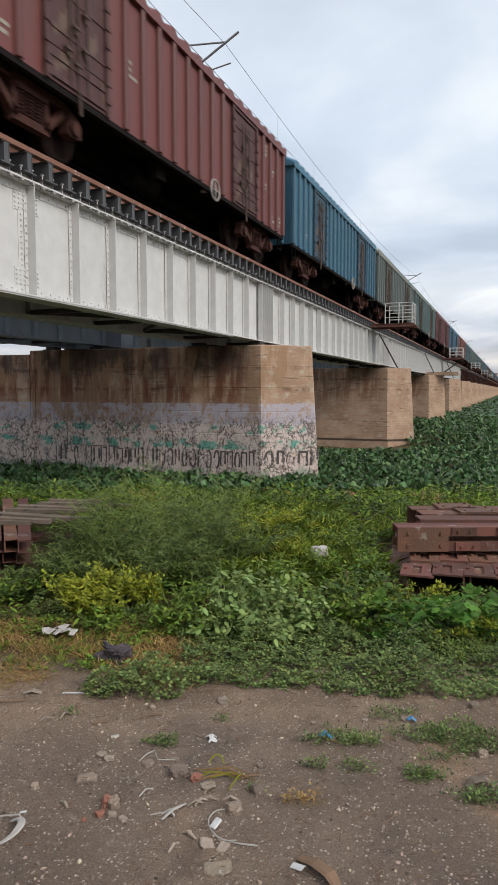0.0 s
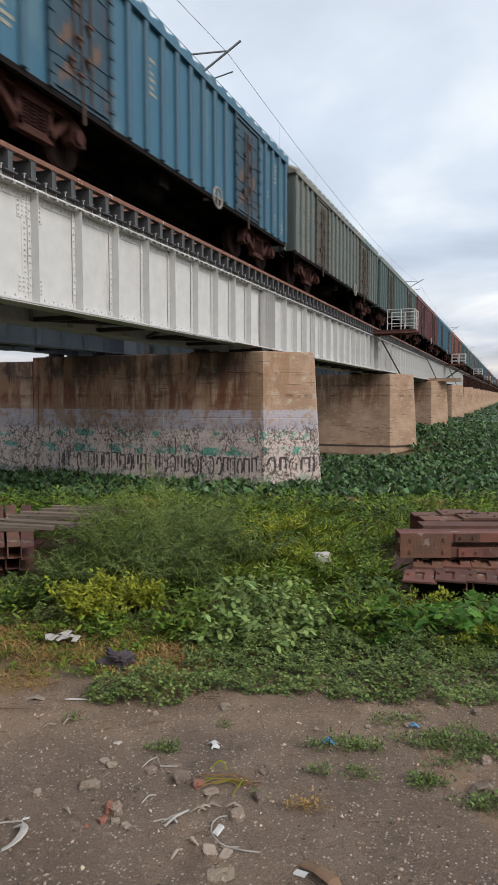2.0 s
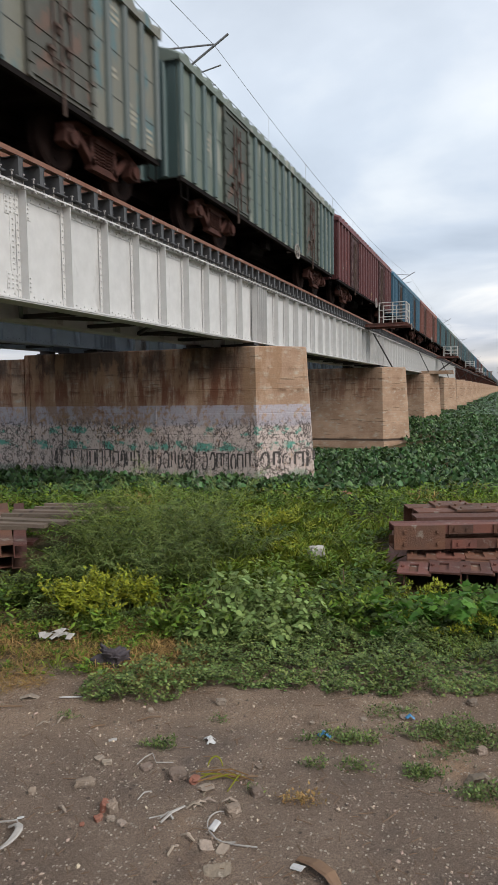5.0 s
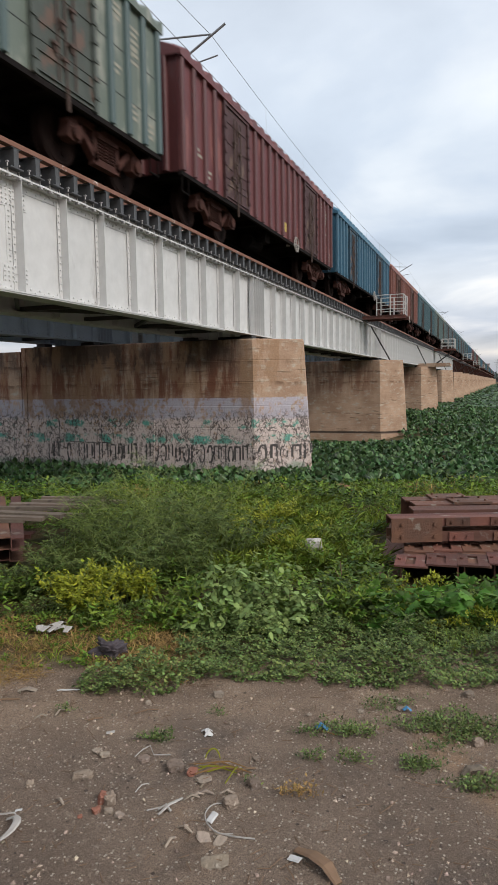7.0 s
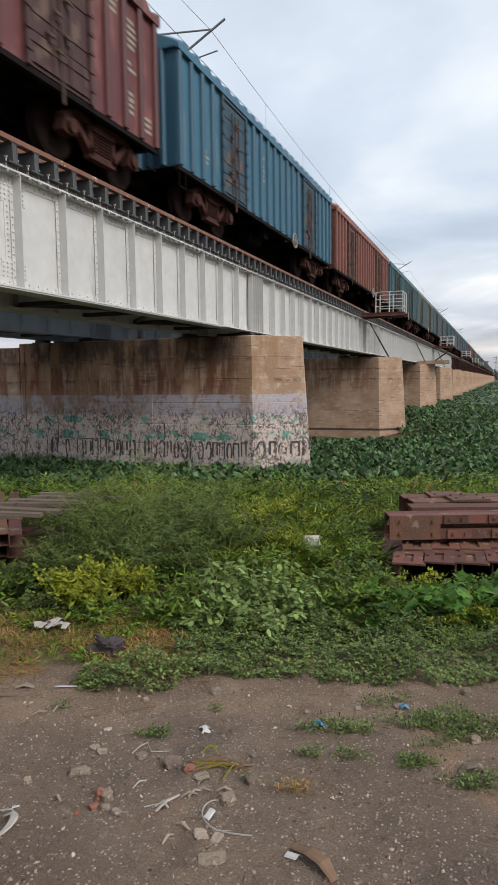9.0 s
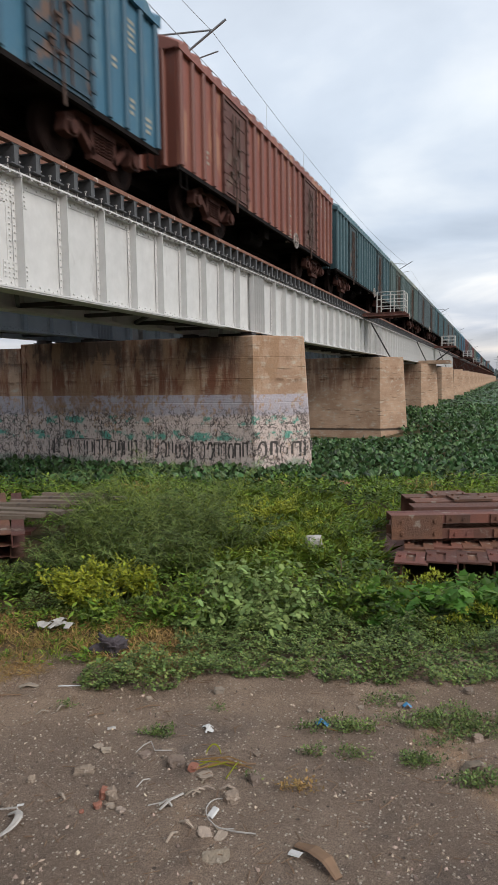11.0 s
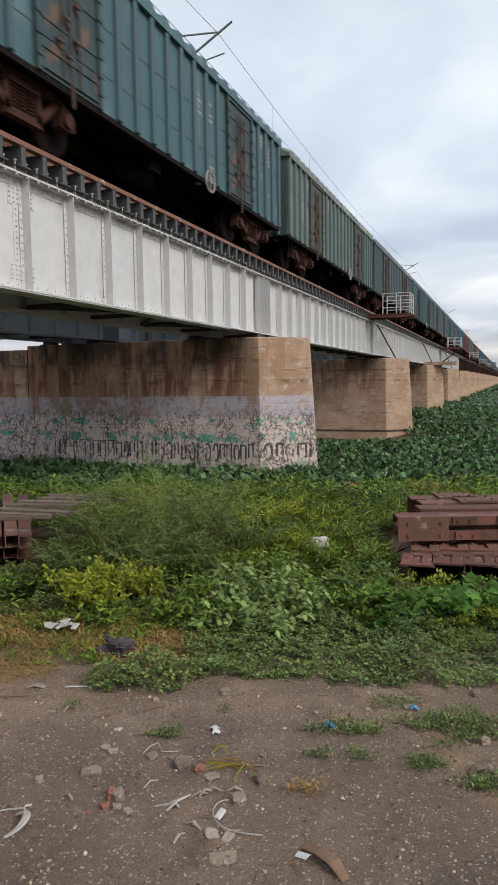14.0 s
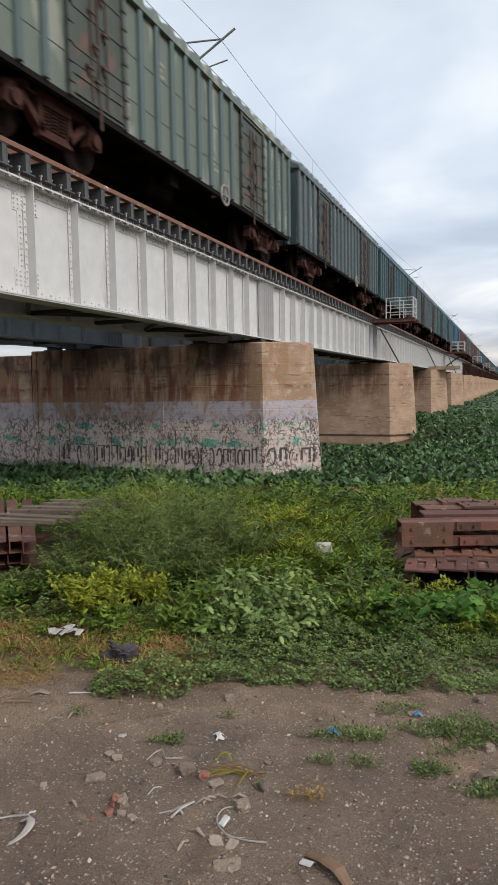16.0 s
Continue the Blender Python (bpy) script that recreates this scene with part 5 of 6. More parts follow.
    patch("yellow_bloom_near", "small yellow-green flowering weeds", "weeds", L_YELLOW, 6000, (0.9, 2.4, 3.9, 4.9, lambda S, D, X, Y: lumps(X, Y, 2.5, 21.0) > 0.05), 0.18, (0.018, 0.04), 0.4,
          False, 0.03, (0.0, 1.3), 0.1, 2.0, -0.5)
    patch("vine_leaves", "sprawling vine with large lobed bright green leaves", "vine", L_VINE, 1900, (0.75, 2.7, 3.95, 4.9, lambda S, D, X, Y: (D < 4.45 + 0.3 * (S - 1)) & (lumps(X, Y, 2.0, 41.0) > -0.3)), 0.24, (0.035, 0.085), 1.0,
          True, 0.02, (-0.4, 1.2), 0.2, 2.2, -0.5, 3, True)


def tuft(s, d, r, n, label, mat=None):
    a, q = rng_np.uniform(0, 6.28, n), np.sqrt(rng_np.uniform(0, 1, n)) * r
    wob = 1 + 0.35 * np.sin(3 * a + s * 20) + 0.2 * np.sin(7 * a)
    X, Y = world_of(s + np.cos(a) * q * wob * 1.5, d + np.sin(a) * q * wob * 0.8)
    Z = heights(X, Y) + rng_np.uniform(0, 0.035, n)
    L = rng_np.uniform(0.008, 0.02, n)
    tagged(new("weed_tuft", leaf_mesh("weed_tuft", np.stack([X, Y, Z], 1), rng_np.uniform(0, 6.28, n), rng_np.uniform(0, 1.1, n), L, L * 0.5, mat or L_LOW, False, 0.2, 0.1)), label, "weed", "weed tufts", "stuff")


def shrub(name, label, s, d, spread, height, stems, leaves, L, W, mat, broad=False, lean=0.5, hang=0.2, bare=0.25):
    """A bush: curved stems from one root and leaves set along them."""
    rnd = random.Random(int(s * 100 + d * 1000))
    x, y = place(s, d)
    root = thing(name, label, "shrub", at=Matrix.Translation((x, y, ground_z(x, y))))
    bm = bm_new()
    P, A, T = [], [], []
    for _ in range(stems):
        a = rnd.uniform(0, 6.28)
        out, h = spread * rnd.uniform(0.15, 1.0), height * rnd.uniform(0.55, 1.05)
        bx, by = spread * 0.5 * rnd.uniform(-1, 1), spread * 0.5 * rnd.uniform(-1, 1)
        prev = None
        pts = []
        for j in range(7):
            u = j / 6
            k = out * (u ** 1.5)
            pts.append(Vector((bx + math.cos(a) * k + 0.02 * rnd.uniform(-1, 1), by + math.sin(a) * k + 0.02 * rnd.uniform(-1, 1), h * (u - lean * 0.35 * u * u))))
        for j, (p, q) in enumerate(zip(pts, pts[1:])):
            tube(bm, p, q, 0.005 * (1 - j / 8), 4, 0.005 * (1 - (j + 1) / 8))
        for _ in range(leaves):
            u = rnd.uniform(bare, 1.0) * 6
            j = min(5, int(u))
            p = pts[j].lerp(pts[j + 1], u - j)
            w = 0.10 * height * (1.1 - u / 7)
            P.append((p.x + rnd.uniform(-w, w), p.y + rnd.uniform(-w, w), max(0.01, p.z + rnd.uniform(-w, w) * 0.6)))
            A.append(a + rnd.uniform(-2.4, 2.4))
            T.append(rnd.uniform(-0.3, 1.0))
    part("stalk", bm, STEM, root)
    length = rng_np.uniform(*L, len(P))
    part("foliage", leaf_mesh("foliage", P, A, T, length, length * W, mat, broad, 0.2, hang), None, root)


def spray(name, label, s, d, spread, height, stems, twigs, pairs, L, W, mat, tip=0.0):
    """A wispy weed: arching stems, side twigs along them, and narrow leaves in pairs along each twig."""
    rnd = random.Random(int(s * 100 + d * 1000))
    x, y = place(s, d)
    root = thing(name, label, "shrub", at=Matrix.Translation((x, y, ground_z(x, y))))
    bm = bm_new()
    P, A, T = [], [], []
    for _ in range(stems):
        a = rnd.uniform(0, 6.28)
        out, h = spread * rnd.uniform(0.2, 1.1), height * rnd.uniform(0.5, 1.1)
        bx, by = spread * 0.3 * rnd.uniform(-1, 1), spread * 0.3 * rnd.uniform(-1, 1)
        pts = []
        for j in range(8):
            u = j / 7
            k = out * u ** 1.6
            pts.append(Vector((bx + math.cos(a) * k + 0.012 * rnd.uniform(-1, 1), by + math.sin(a) * k + 0.012 * rnd.uniform(-1, 1), h * (1.25 * u - 0.3 * u * u))))
        for j, (p, q) in enumerate(zip(pts, pts[1:])):
            tube(bm, p, q, 0.005 * (1 - j / 9), 4, 0.005 * (1 - (j + 1) / 9))
        for k in range(twigs):
            u = (0.15 + (0.85 - tip) * k / twigs) * 7
            j = min(6, int(u))
            p = pts[j].lerp(pts[j + 1], u - j)
            b = a + (1 if k % 2 else -1) * rnd.uniform(0.5, 1.9)
            rise = rnd.uniform(0.1, 0.9)
            length = height * rnd.uniform(0.14, 0.30) * (1.2 - 0.7 * k / twigs)
            q = p + Vector((math.cos(b) * math.cos(rise), math.sin(b) * math.cos(rise), math.sin(rise))) * length
            tube(bm, p, q, 0.0022, 3, 0.001)
            for i in range(pairs):
                w = (i + 0.5) / pairs
                c = p.lerp(q, w)
                for e in (-1, 1):
                    P.append((c.x, c.y, max(0.01, c.z - 0.12 * length * w * w)))
                    A.append(b + e * rnd.uniform(0.5, 1.1))
                    T.append(rise - 0.2 + rnd.uniform(-0.5, 0.4))
    part("stalk", bm, STEM, root)
    length = rng_np.uniform(*L, len(P))
    part("foliage", leaf_mesh("foliage", P, A, T, length, length * W, mat, False, 0.2, 0.35), None, root)


def all_plants():
    hyacinth()
    ground_plants()
    for s, d, r, n in ((-0.38, 2.80, 0.05, 260), (0.88, 2.875, 0.13, 1500), (1.08, 2.80, 0.13, 1000), (0.43, 2.84, 0.085, 420), (0.50, 2.82, 0.06, 200), (0.70, 2.56, 0.055, 420), (0.89, 2.42, 0.07, 480), (0.28, 2.84, 0.04, 120),
                       (0.28, 2.63, 0.035, 110), (0.44, 2.62, 0.05, 160), (0.69, 3.08, 0.09, 260), (-0.86, 3.08, 0.03, 70), (0.80, 2.68, 0.06, 130), (-0.13, 3.02, 0.025, 50), (0.02, 2.46, 0.02, 30)):
        tuft(s, d, r, int(n * 1.2), "small tuft of creeping weed on bare earth")
    tuft(0.206, 2.39, 0.05, 200, "dried yellowing tuft of weed on bare earth", L_STRAW)
    # feathery tall weeds
    for s, d, sp, h in ((-1.15, 5.4, 0.5, 0.72), (-0.55, 5.6, 0.5, 0.66), (-1.5, 5.25, 0.3, 0.5), (-0.15, 5.7, 0.4, 0.46), (-0.85, 6.2, 0.55, 0.85), (-1.35, 6.3, 0.45, 0.75), (-0.35, 6.4, 0.45, 0.6), (-0.75, 5.0, 0.38, 0.45), (-1.35, 4.95, 0.36, 0.36), (-0.4, 5.1, 0.35, 0.38), (-1.6, 4.8, 0.24, 0.26)):
        spray("feathery_weed", "tall wispy dark green weed with fine drooping leaves", s, d, sp, h, 16, 12, 7, (0.03, 0.075), 0.17, L_FINE)
    for s, d, sp, h in ((-0.75, 5.7, 0.7, 1.0), (-0.35, 5.9, 0.65, 0.9), (-1.2, 5.9, 0.6, 0.95)):
        spray("arching_weed", "tall arching pale green stems with sparse fine leaves", s, d, sp, h, 7, 16, 4, (0.02, 0.045), 0.2, L_GRASS, 0.1)
    for s, d, sp, h in ((-1.18, 4.52, 0.20, 0.34), (-0.98, 4.58, 0.24, 0.38), (-0.72, 4.62, 0.16, 0.30), (-1.05, 4.42, 0.18, 0.25)):
        shrub("yellow_shrub", "low shrub with yellowing green leaves", s, d, sp, h, 34, 44, (0.022, 0.052), 0.4, L_YELLOW, False, 0.5, 0.2, 0.3)
    for s, d, sp, h in ((-0.13, 4.25, 0.16, 0.44), (0.02, 4.35, 0.2, 0.42), (0.16, 4.28, 0.18, 0.37), (0.30, 4.38, 0.18, 0.34), (-0.02, 4.05, 0.2, 0.24), (0.18, 4.0, 0.2, 0.20), (0.40, 4.15, 0.16, 0.24), (-0.25, 4.02, 0.14, 0.16)):
        shrub("broadleaf_weed", "pale green broadleaf weed with nodding leaves", s, d, sp, h, 15, 17, (0.03, 0.062), 0.66, L_PALE, True, 0.2, 0.55, 0.1)
    for s, d, sp, h in ((0.43, 7.1, 0.22, 0.36), (0.30, 6.95, 0.17, 0.26)):
        shrub("yellow_shrub", "low shrub with yellowing green leaves", s, d, sp, h, 24, 34, (0.03, 0.06), 0.35, L_YELLOW, False, 0.4, 0.2, 0.2)
    for s, d, sp, h in ((0.75, 4.9, 0.22, 0.27), (0.95, 5.3, 0.22, 0.32), (0.6, 5.4, 0.2, 0.27), (0.9, 5.9, 0.22, 0.37), (-0.95, 4.2, 0.18, 0.18), (-0.55, 4.2, 0.2, 0.22), (1.7, 4.3, 0.22, 0.22), (0.2, 5.1, 0.2, 0.3), (-1.9, 4.7, 0.2, 0.22), (0.62, 4.3, 0.2, 0.26), (-0.45, 4.5, 0.2, 0.28), (1.0, 4.6, 0.2, 0.25)):
        shrub("leafy_weed", "bushy mid-green weed on the bank", s, d, sp, h, 18, 28, (0.03, 0.075), 0.34, L_WEED, False, 0.4, 0.3, 0.1)
    # bare reddish twig among the weeds
    x, y = place(0.70, 4.55)
    bm = bm_new()
    tube(bm, (0, 0, 0), (-0.03, 0.02, 0.30), 0.006, 5, 0.003)
    tube(bm, (-0.01, 0.01, 0.06), (0.10, 0.0, 0.17), 0.005, 5, 0.002)
    tube(bm, (-0.02, 0.01, 0.14), (-0.06, 0.0, 0.24), 0.004, 5, 0.002)
    o = tagged(new("bare_twig", mesh_of("bare_twig", bm, TWIG)), "bare reddish-brown forked twig among weeds", "twig")
    o.location = (x, y, ground_z(x, y))


all_plants()


# ---- stacked steel ----
OLD_WOOD = material("weathered_board", (0.20, 0.155, 0.12), 0.9, 0, (0.09, 0.066, 0.052), 3, 0.7, (0.09, 0.07, 0.06), 8, 0.6, 0.4, 40, each=0.25)


def channel_meshes(L, w=0.2, h=0.2, t=0.012):
    bm = bm_new()
    prism(bm, [(-w / 2, 0), (w / 2, 0), (w / 2, t), (-w / 2 + t, t), (-w / 2 + t, h - t), (w / 2, h - t), (w / 2, h), (-w / 2, h)], "y", 0, L)
    return mesh_of("web", bm, RUST)


CH = channel_meshes(2.3)
CH_SMALL = channel_meshes(2.3, 0.11, 0.11, 0.010)
bm = bm_new()
box(bm, -0.13, 0.15, 0.2, 0.13, 0.5, 0.222)
for px_, py_ in ((-0.08, 0.2), (0.08, 0.2), (-0.08, 0.45), (0.08, 0.45)):
    tube(bm, (px_, py_, 0.222), (px_, py_, 0.238), 0.012, 6)
SEAT = mesh_of("rail_seat", bm, RUST)
bm = bm_new()
box(bm, 0.101, 0.0, 0.0, 0.109, 0.42, 0.2)
for py_, pz_ in ((0.09, 0.05), (0.09, 0.15), (0.36, 0.05), (0.36, 0.15)):
    tube(bm, (0.10, py_, pz_), (0.122, py_, pz_), 0.016, 6)
box(bm, 0.108, 0.14, 0.085, 0.1105, 0.2, 0.115)
box(bm, 0.108, 0.28, 0.085, 0.1105, 0.34, 0.115)
END = mesh_of("end_plate", bm, RUST)
bm = bm_new()
box(bm, 0.082, 0.0, 0.128, 0.094, 2.2, 0.2)
box(bm, 0.0, 0.0, 0.188, 0.082, 2.2, 0.2)
TOP_ANGLE = mesh_of("top_angle", bm, RUST)
bm = bm_new()
box(bm, 0.082, 0.0, 0.0, 0.094, 2.2, 0.085)
box(bm, 0.0, 0.0, 0.0, 0.082, 2.2, 0.012)
LOW_ANGLE = mesh_of("bottom_angle", bm, RUST)
bm = bm_new()
box(bm, 0.095, 0.0, 0.0, 0.107, 0.2, 0.07)
for py_ in (0.05, 0.15):
    tube(bm, (0.107, py_, 0.035), (0.119, py_, 0.035), 0.014, 6)
CLEAT = mesh_of("cleat", bm, RUST)
bm = bm_new()
for px_ in (-0.115, 0.035):
    box(bm, px_, 0, 0.203, px_ + 0.08, 0.34, 0.216)
box(bm, -0.035, 0, 0.203, 0.035, 0.06, 0.216)
box(bm, -0.035, 0.28, 0.203, 0.035, 0.34, 0.216)
tube(bm, (-0.08, 0.17, 0.216), (-0.08, 0.17, 0.23), 0.014, 6)
SLOT_PLATE = mesh_of("slotted_plate", bm, RUST)


def built_up_sleeper(s, d, z, turn, cleats, end):
    """Two rows of angles held by an end plate, open between them."""
    x, y = place(s, d)
    root = thing("built_up_sleeper", "rust-red built-up steel sleeper with a bolted end plate on a stack", "steel sleeper", "stacked steel channels", at=pose(x, y, z, 0, 0, math.degrees(YAW) + turn))
    for k in (0, 180):
        part("top_angle", TOP_ANGLE, None, root).matrix_basis = pose(0, 0 if k == 0 else 2.2, 0, 0, 0, k)
        part("bottom_angle", LOW_ANGLE, None, root).matrix_basis = pose(0, 0 if k == 0 else 2.2, 0, 0, 0, k)
    for k in cleats:
        part("cleat", CLEAT, None, root).location = (0, k, 0.005)
        part("cleat", CLEAT, None, root).location = (0, k - 0.03, 0.13)
    if end:
        part("end_plate", END, None, root)


def old_sleeper(s, d, z, turn, roll=0.0, seats=(0.2, 1.5), end=False, flip=False, mesh=CH):
    x, y = place(s, d)
    m = pose(x, y, z, 0, 0, math.degrees(YAW) + turn)
    if flip:
        m = m @ pose(0, 0, 0.2, 0, 180, 0)
    root = thing("steel_channel", "rust-brown scrapped steel channel sleeper with bolt holes in a stack", "steel channel", "stacked steel channels", at=m @ pose(0, 0, 0, 0, roll, 0))
    part("web", mesh, None, root)
    if not flip:
        for k in seats:
            o = part("rail_seat", SEAT, None, root)
            o.location = (0, k, 0)
    if end:
        part("end_plate", END, None, root)


# right-hand stack: a lower layer lying end-on under slotted plates, an upper layer lying across
base_z = -0.03
for k in range(8):
    s_, d_, a_ = 1.27 + 0.235 * k, 4.86 + 0.02 * math.sin(k * 2.1), -17 + 2 * math.sin(k * 3.3)
    old_sleeper(s_, d_, base_z, a_, seats=(), flip=k % 3 == 1)
    x, y = place(s_ - 0.04, d_ - 0.03)
    plate = tagged(new("slotted_plate", SLOT_PLATE), "rusty slotted steel plate lying on the channel ends", "steel plate", "slotted plates")
    plate.matrix_world = pose(x, y, base_z, 0, 0, math.degrees(YAW) + a_)
    plate = tagged(new("slotted_plate", SLOT_PLATE), "rusty slotted steel plate lying on the channel ends", "steel plate", "slotted plates")
    x, y = place(s_ + 0.14, d_ + 0.38)
    plate.matrix_world = pose(x, y, base_z, 0, 0, math.degrees(YAW) + a_ + 4)
old_sleeper(1.13, 4.98, base_z - 0.10, -15, seats=())
built_up_sleeper(1.22, 5.50, base_z + 0.255, -90, (0.48, 0.85, 1.25), True)
old_sleeper(1.50, 5.86, base_z + 0.25, -91, flip=True)
old_sleeper(1.58, 6.12, base_z + 0.25, -89)
old_sleeper(1.55, 6.36, base_z + 0.25, -90.5, seats=(0.1, 0.9))
# left-hand stack
for k in range(9):
    old_sleeper(-1.90 - 0.125 * k, 5.55 + 0.03 * math.sin(k * 1.7), 0.175, 19 + 2 * math.sin(k), seats=(), mesh=CH_SMALL)
    old_sleeper(-1.95 - 0.125 * k, 5.64 + 0.03 * math.sin(k * 2.3), 0.06, 18 + 2 * math.sin(k), seats=(), mesh=CH_SMALL)
for k in range(3):
    old_sleeper(-2.2, 5.9 + 0.5 * k, -0.17, 91, seats=())
for k in range(2):
    old_sleeper(-2.36, 5.66 + 0.23 * k, 0.287, 91 + k, seats=(), mesh=CH_SMALL)
old_sleeper(-2.46, 5.68, 0.40, 92, seats=(), mesh=CH_SMALL)


def board(s, d, z, turn, L, w, label):
    x, y = place(s, d)
    bm = bm_new()
    box(bm, 0, 0, 0, L, w, 0.035)
    o = tagged(new("old_board", mesh_of("old_board", bm, OLD_WOOD)), label, "board", "old boards")
    o.matrix_world = pose(x, y, z, 0, 1.5, math.degrees(YAW) + turn)


for k in range(9):
    r_ = random.Random(70 + k)
    board(-2.75 + 0.07 * k, 6.15 + 0.13 * k, 0.30 + 0.014 * (k % 3), r_.uniform(-12, 4), 0.7 + 0.1 * (k % 4), r_.uniform(0.05, 0.11), "grey weathered board lying on the steel stack")


# ---- stones and litter ----
STONE = material("grey_stone", (0.27, 0.205, 0.152), 0.95, 0, (0.165, 0.13, 0.105), 14, 0.7, (0.36, 0.30, 0.25), 20, 0.6, 0.6, 60, each=0.3)
BRICK = material("brick_red", (0.28, 0.115, 0.075), 0.95, 0, (0.24, 0.10, 0.07), 12, 0.7, (0.30, 0.24, 0.2), 16, 0.6, 0.5, 60)
PAPER = material("dirty_plastic", (0.46, 0.43, 0.40), 0.6, 0, (0.26, 0.235, 0.21), 14, 0.7, bump=0.2)
WHITE_PAPER = material("white_paper", (0.55, 0.54, 0.53), 0.7, 0, (0.45, 0.44, 0.43), 25, 0.6, bump=0.2)
CLOTH = material("dark_cloth", (0.045, 0.035, 0.042), 0.9, 0, (0.09, 0.075, 0.08), 12, 0.7, bump=0.4)
BLUE = material("blue_plastic", (0.05, 0.22, 0.42), 0.4, 0, (0.03, 0.15, 0.3), 12, 0.6, bump=0.1)
DRYLEAF = material("dry_leaf", (0.22, 0.13, 0.075), 0.8, 0, (0.13, 0.08, 0.05), 20, 0.7, bump=0.3)


PALE_STONE = material("pale_stone", (0.34, 0.275, 0.215), 0.95, 0, (0.25, 0.195, 0.155), 12, 0.7, (0.22, 0.18, 0.15), 20, 0.6, 0.6, 60, each=0.2)


def lump(name, s, d, size, mat, label, category, seed, sink=0.15, rough=0.35, group="", turn=None):
    rnd = random.Random(seed)
    bm = bm_new()
    bmesh.ops.create_icosphere(bm, subdivisions=4 if rough > 0.5 else 3, radius=1)
    off = Vector((rnd.uniform(0, 50), rnd.uniform(0, 50), 0))
    for v in bm.verts:
        c = v.co.copy()
        # squared-off, chipped block
        c = Vector([math.copysign(abs(q) ** 0.5, q) for q in c])
        k = 1 + rough * noise.noise(c * 1.3 + off) + rough * 0.4 * noise.noise(c * 4 + off) + rough * 0.2 * noise.noise(c * 9 + off) - (rough > 0.5) * (0.6 * abs(noise.noise(c * 3.0 + off)) + 0.5 * abs(noise.noise(c * 6.0 + off)))
        v.co = Vector((c.x * size[0], c.y * size[1], c.z * size[2])) * k * (0.5 if rough > 0.5 else 0.41)
    x, y = place(s, d)
    o = tagged(new(name, mesh_of(name, bm, mat, rough < 0.5)), label, category, group)
    o.matrix_world = pose(x, y, ground_z(x, y) + size[2] * (0.42 - sink), rnd.uniform(-8, 8), rnd.uniform(-8, 8), rnd.uniform(0, 180) if turn is None else math.degrees(YAW) + turn)


for s, d, size, mat, label, turn in (
        (-0.284, 2.58, (0.075, 0.065, 0.055), STONE, "squarish tan stone on bare earth", 12),
        (-0.645, 2.54, (0.095, 0.045, 0.038), STONE, "oblong grey-brown stone on bare earth", 8),
        (-0.51, 2.39, (0.05, 0.055, 0.055), STONE, "brown stone leaning on a broken brick", 20),
        (-0.50, 2.325, (0.04, 0.032, 0.022), PALE_STONE, "small pinkish stone beside broken brick", 5),
        (-0.457, 2.30, (0.035, 0.045, 0.018), PALE_STONE, "small pale stone chip beside broken brick", 40),
        (-0.055, 2.34, (0.07, 0.06, 0.05), STONE, "grey stone beside a pale cord", 25),
        (0.033, 2.46, (0.055, 0.06, 0.04), STONE, "squarish grey stone on bare earth", 15),
        (0.046, 2.645, (0.032, 0.03, 0.02), STONE, "small dark stone on bare earth", 30),
        (-0.42, 2.655, (0.06, 0.055, 0.02), STONE, "flat grey stone with a cord across it", 30),
        (-0.836, 2.48, (0.035, 0.035, 0.028), STONE, "small tan stone on bare earth", 10),
        (-0.589, 2.685, (0.05, 0.04, 0.022), PALE_STONE, "flat cream stone on bare earth", 15),
        (-0.628, 2.72, (0.045, 0.045, 0.012), PALE_STONE, "flat pale flake of stone", 50),
        (-0.164, 2.50, (0.07, 0.075, 0.018), PALE_STONE, "flat pale broken plaster piece", 35),
        (-0.145, 2.17, (0.055, 0.06, 0.010), PALE_STONE, "flat pale plaster flake sunk in earth", 15),
        (-0.09, 2.15, (0.07, 0.04, 0.010), PALE_STONE, "flat pale plaster flake sunk in earth", 60),
        (-0.10, 2.05, (0.10, 0.07, 0.012), STONE, "flat grey slab of stone sunk in earth", 5),
        (0.99, 2.715, (0.055, 0.045, 0.04), STONE, "rounded grey stone by a weed tuft", 10),
        (-0.13, 3.20, (0.06, 0.045, 0.035), PALE_STONE, "pale stone at the weeds' edge", 10),
        (-0.47, 3.14, (0.035, 0.03, 0.02), PALE_STONE, "small pale stone on bare earth", 10),
        (0.735, 3.03, (0.045, 0.04, 0.02), PALE_STONE, "pale stone by the weeds", 70),
        (0.74, 3.14, (0.04, 0.035, 0.02), STONE, "tan stone by the weeds", 25),
        (1.10, 3.15, (0.06, 0.05, 0.03), STONE, "grey stone at the weeds' edge", 15),
        (0.546, 3.02, (0.035, 0.03, 0.015), PALE_STONE, "pale stone chip on bare earth", 65),
        (0.30, 2.98, (0.025, 0.022, 0.014), PALE_STONE, "pinkish stone chip on bare earth", 5)):
    lump("stone", s, d, size, mat, label, "stone", int(s * 1000 + d * 777), group="stones", turn=turn, sink=0.2)
